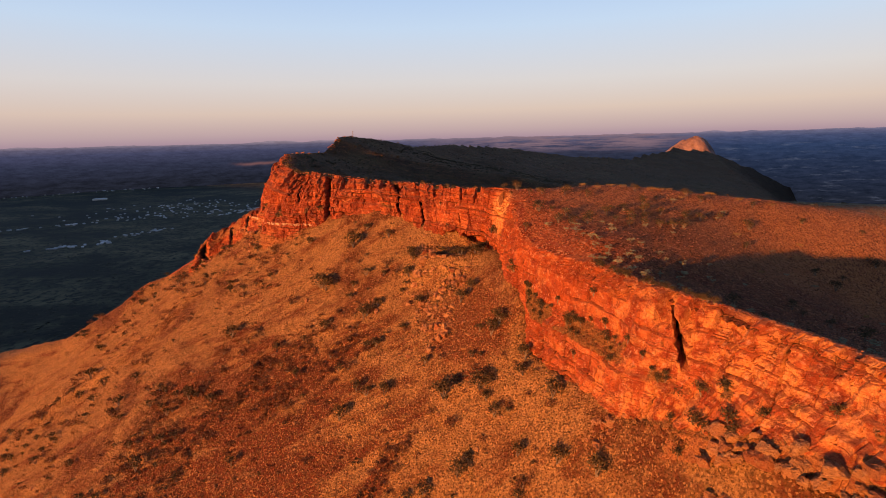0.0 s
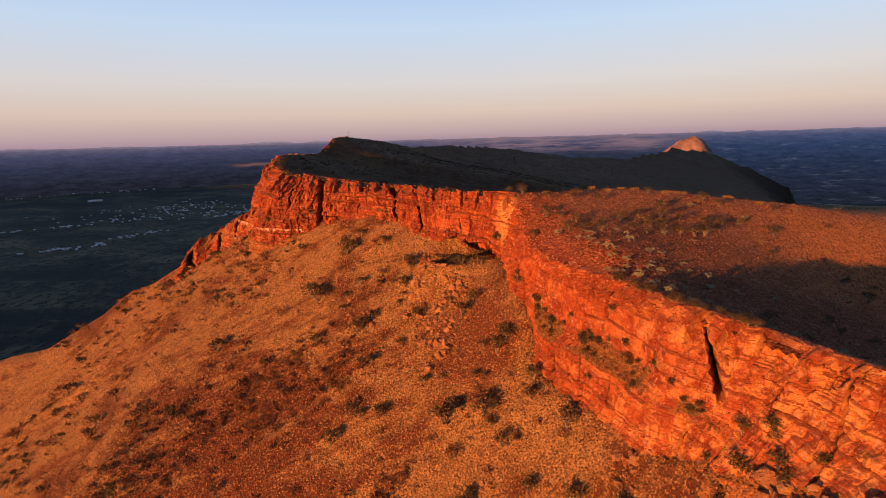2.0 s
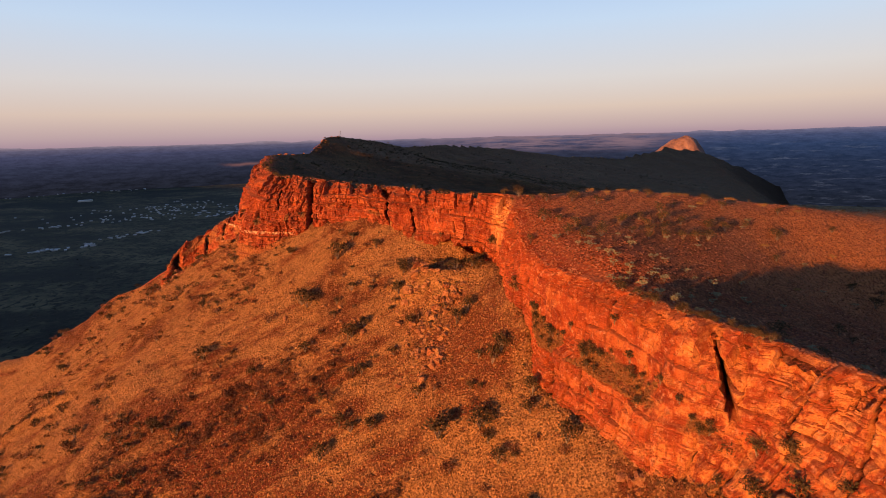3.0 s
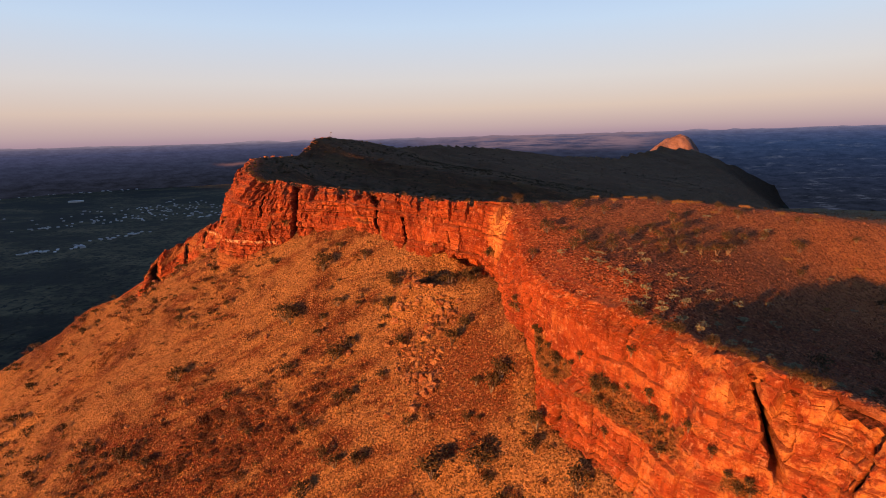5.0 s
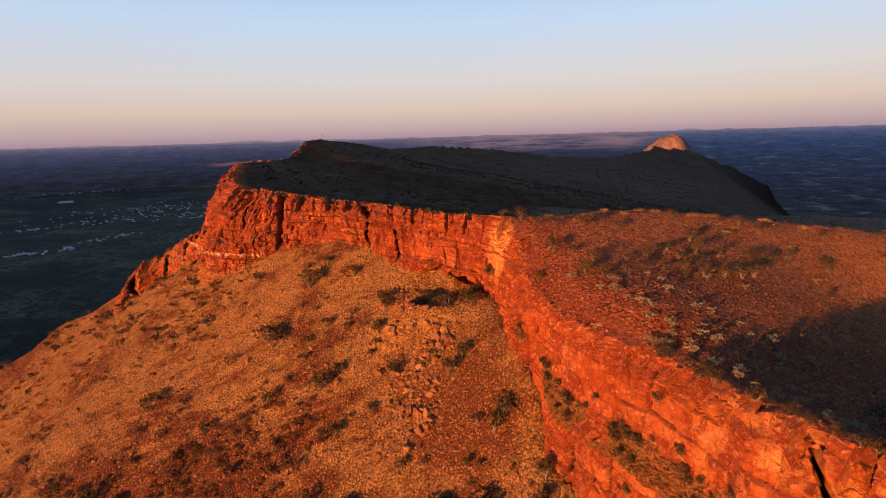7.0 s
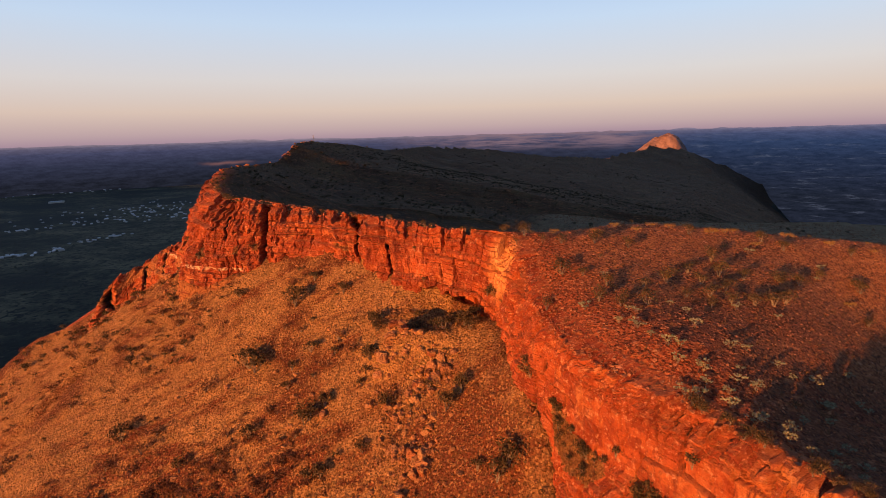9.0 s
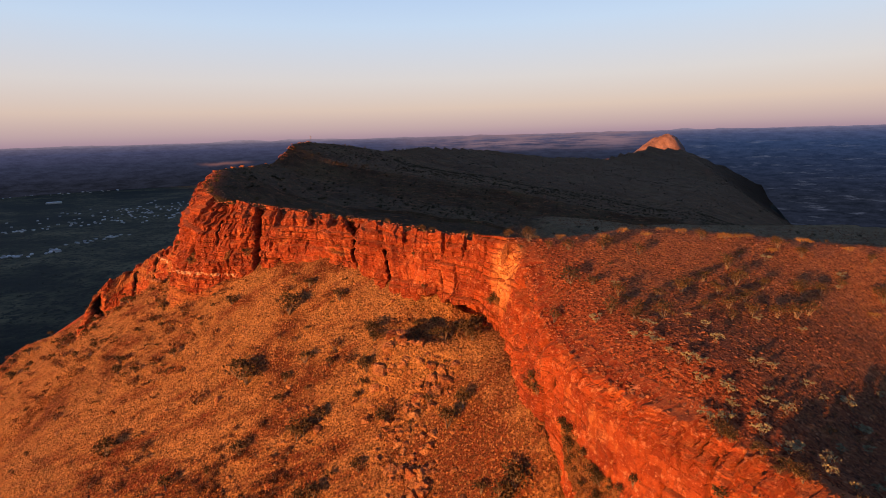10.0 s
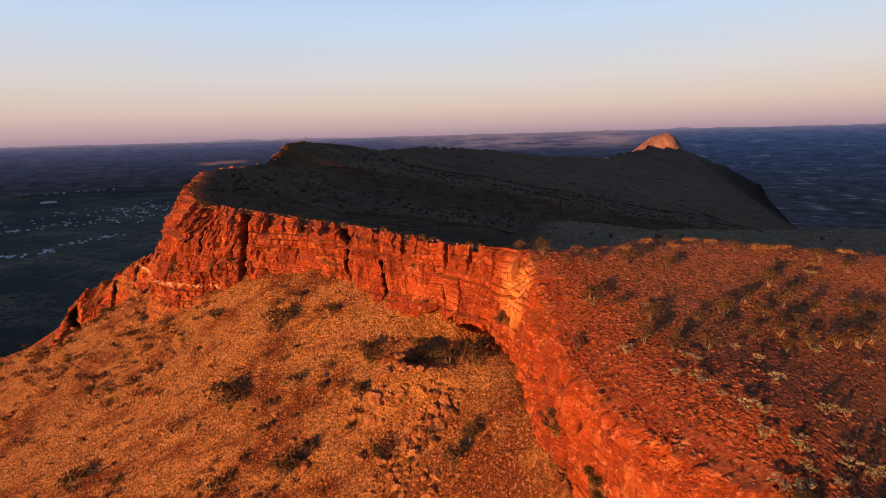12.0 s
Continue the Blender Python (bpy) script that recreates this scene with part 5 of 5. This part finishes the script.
TWIGS = [twig_arrays(740 + k) for k in range(6)]
cover("low_brush", "dry red-brown brush in patches over the slope", "shrubs", TWIGS, 631, 3600, (-175, 40, 48, 215), slope_z, in_patches, mat_leaf_red, 0.7, 2.1)
cover("low_brush", "low dark olive brush in patches over the slope", "shrubs", TWIGS, 632, 1100, (-175, 40, 48, 215), slope_z, in_patches, mat_leaf_dark, 0.7, 2.0)


def in_dead(x, y, g):
    return on_slope(x, y, g) & (g.random(len(x)) < scrub_share(x, y))


cover("low_brush", "thick dead red brush on the lower slope", "shrubs", TWIGS, 633, 2000, (-88, -12, 78, 136), slope_z, in_dead, mat_leaf_red, 0.7, 2.2)
PEBBLES = [hull_arrays(np.random.default_rng(330 + k), 7, 0.75, 0.5) for k in range(6)]


def on_brow(x, y, g):
    d = along(RIM, x, y)[0]
    return (d > -0.5) & (g.random(len(x)) < np.exp(-np.maximum(0, d) / (3.5 + 5.5 * step(76, 92, y) * (1 - step(140, 150, y)))))


cover("gravel", "loose red stones strewn over the plateau", "stones", PEBBLES, 602, 29000, (18, 130, 40, 150), upland_z, on_top, mat_gravel, 0.2, 0.8, 0.8, 2.5)
cover("brow_stones", "broken red slabs along the cliff edge", "stones", STONES, 609, 60000, (-90, 66, 20, 232), upland_z, on_brow, mat_brow, 0.25, 0.9, 0.95)
cover("tussocks", "dry tan grass tussocks on the slope", "grass", TUFTS, 603, 32000, (-215, 45, 45, 228), slope_z, on_slope, mat_tuft, 0.3, 0.85)
cover("tussocks", "dull dry grass tussocks on the plateau", "grass", TUFTS, 604, 11000, (18, 170, 40, 260), upland_z, on_top, mat_tuft_dark, 0.3, 0.7)


def clump_arrays(seed):
    g = np.random.default_rng(seed)
    ends = [(0.3 * math.cos(a), 0.3 * math.sin(a), 0.35 + 0.3 * g.random()) for a in (0.3, 1.6, 2.9, 4.4, 5.5)]
    return crown_arrays(g, ends, 13, 0.31, 0.16, 0.7)


CLUMPS = [clump_arrays(700 + k) for k in range(5)]


def on_range(x, y, g):
    d = along(RANGE, x, y)[0]
    return (d > 1.0) & (y > 150 + 0.35 * np.maximum(0, x)) & (g.random(len(x)) < (0.75 + 0.5 * fbm(x, y, 40, 3, 410)) * (0.08 + 0.92 * step(240, 300, y + 0.5 * np.maximum(0, -x))))


cover("scrub", "dark scrub on the shaded back of the range", "scrub", CLUMPS, 605, 11000, (-95, 300, 150, 620), upland_z, on_range, mat_scrub, 0.6, 2.1, 0.7)
cover("scrub", "dark scrub on the far end of the range", "scrub", CLUMPS, 606, 3600, (-60, 1100, 620, 2100), upland_z, on_range, mat_scrub, 1.6, 3.6, 0.7)


def on_plain(x, y, g):
    return (np.abs(x) > 350) & (g.random(len(x)) < (0.55 + 0.9 * fbm(x, y, 250, 3, 420)) * (1 - step(2400, 3700, np.hypot(x, y))))


OCTA = [hull_arrays(np.random.default_rng(720 + k), 7, 0.7, 0.2) for k in range(4)]
cover("woodland", "scattered dark trees over the plain", "trees", OCTA, 607, 40000, (-3300, -450, 500, 3700), ground_z, on_plain, mat_wood, 2.5, 8, 0.7)
cover("woodland", "dark trees over the plain behind the range", "trees", OCTA, 608, 9000, (600, 2600, 900, 3400), ground_z, on_plain, mat_wood, 3, 9, 0.7)


# ---- the town on the plain ----
def roof_material(name, c):
    m = Nodes(name, 0.45)
    m.color(m.mix(m.random(), c, tuple(k * 0.6 for k in c)))
    return m.mat


mat_wall = roof_material("pale_wall", (0.5, 0.46, 0.42))
mat_roof = roof_material("pale_metal_roof", (0.62, 0.64, 0.68))


def make_house(label, wide, deep, tall, rise):
    root = tagged(new("house"), label, "house", "houses of the town")
    w, d = wide / 2, deep / 2
    bm = bmesh.new()
    bmesh.ops.create_cube(bm, size=1.0)
    for v in bm.verts:
        v.co = Vector((v.co.x * wide, v.co.y * deep, (v.co.z + 0.5) * (tall + 2) - 2))
    me = bpy.data.meshes.new("wall")
    bm.to_mesh(me)
    bm.free()
    me.materials.append(mat_wall)
    part("wall", me, root)
    o = 0.8
    v = [(-w - o, -d - o, tall), (w + o, -d - o, tall), (w + o, d + o, tall), (-w - o, d + o, tall), (-w * 0.7, 0, tall + rise), (w * 0.7, 0, tall + rise)]
    v += [(x, y, z + 0.25) for x, y, z in v]
    f = [(0, 3, 2, 1), (6, 7, 11, 10), (7, 8, 11), (8, 9, 10, 11), (9, 6, 10), (0, 1, 7, 6), (1, 2, 8, 7), (2, 3, 9, 8), (3, 0, 6, 9)]
    part("roof", mesh_from("roof", v, f, mat_roof), root)
    return root


HOUSES = [make_house("small pale metal-roofed house on the dark plain", 8, 6, 2.6, 1.2),
          make_house("long pale metal-roofed building on the dark plain", 15, 7, 3.0, 1.2),
          make_house("broad white-roofed shed standing on the dark plain", 70, 34, 8.0, 3.0)]
placed_houses = set()


def house(kind, x, y, turn):
    z = float(ground_z(np.array(x), np.array(y)))
    m = pose(x, y, z, 0, 0, turn)
    proto = HOUSES[kind]
    if proto in placed_houses:
        return copy_thing(proto, m)
    placed_houses.add(proto)
    proto.matrix_basis = m
    return proto


town = np.random.default_rng(12)
house(2, -2067, 3000, 25)
# streets: start, end, houses, spread, share of long buildings
for x0, y0, x1, y1, number, wide, share in ((-1690, 1820, -1480, 2060, 24, 16, 0.4), (-1235, 1510, -1110, 1600, 24, 24, 0.5), (-1140, 1640, -1050, 1870, 20, 14, 0.4),
                                            (-1000, 2180, -900, 2420, 30, 22, 0.3), (-1540, 2150, -1000, 2350, 60, 75, 0.1), (-1500, 2500, -1000, 2650, 60, 110, 0.1),
                                            (-2850, 3250, -2100, 3750, 34, 45, 0.5), (-1700, 2350, -1250, 2900, 20, 120, 0.2)):
    for k in range(number):
        t = town.random()
        house(int(town.random() < share), x0 + t * (x1 - x0) + town.normal() * wide, y0 + t * (y1 - y0) + town.normal() * wide,
              math.degrees(math.atan2(y1 - y0, x1 - x0)) + 90 * town.integers(2))


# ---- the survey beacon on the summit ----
def build_beacon(x, y):
    z = float(upland_z(np.array(x), np.array(y)))
    m = Nodes("painted_steel", 0.5)
    m.color(m.mix(m.noise(0.4, 3), (0.12, 0.10, 0.09), (0.30, 0.26, 0.22)))
    root = tagged(new("survey_beacon"), "small steel survey beacon on three legs on the rocky summit", "beacon")
    root.location = (x, y, z - 0.2)

    def bar(name, a, b, r):
        a, b = Vector(a), Vector(b)
        bm = bmesh.new()
        bmesh.ops.create_cone(bm, cap_ends=True, segments=10, radius1=r, radius2=r * 0.8, depth=(b - a).length)
        turn = (b - a).to_track_quat("Z", "Y").to_matrix().to_4x4()
        bmesh.ops.transform(bm, matrix=Matrix.Translation((a + b) / 2) @ turn, verts=list(bm.verts))
        me = bpy.data.meshes.new(name)
        bm.to_mesh(me)
        bm.free()
        me.materials.append(m.mat)
        part(name, me, root)

    for a in (0.2, 2.3, 4.4):
        bar("leg", (1.3 * math.cos(a), 1.3 * math.sin(a), 0), (0.1 * math.cos(a), 0.1 * math.sin(a), 3.0), 0.09)
    bar("mast", (0, 0, 2.6), (0, 0, 4.6), 0.10)
    bar("drum", (0, 0, 3.9), (0, 0, 4.5), 0.55)
    return root


beacon = build_beacon(-88.0, 445)
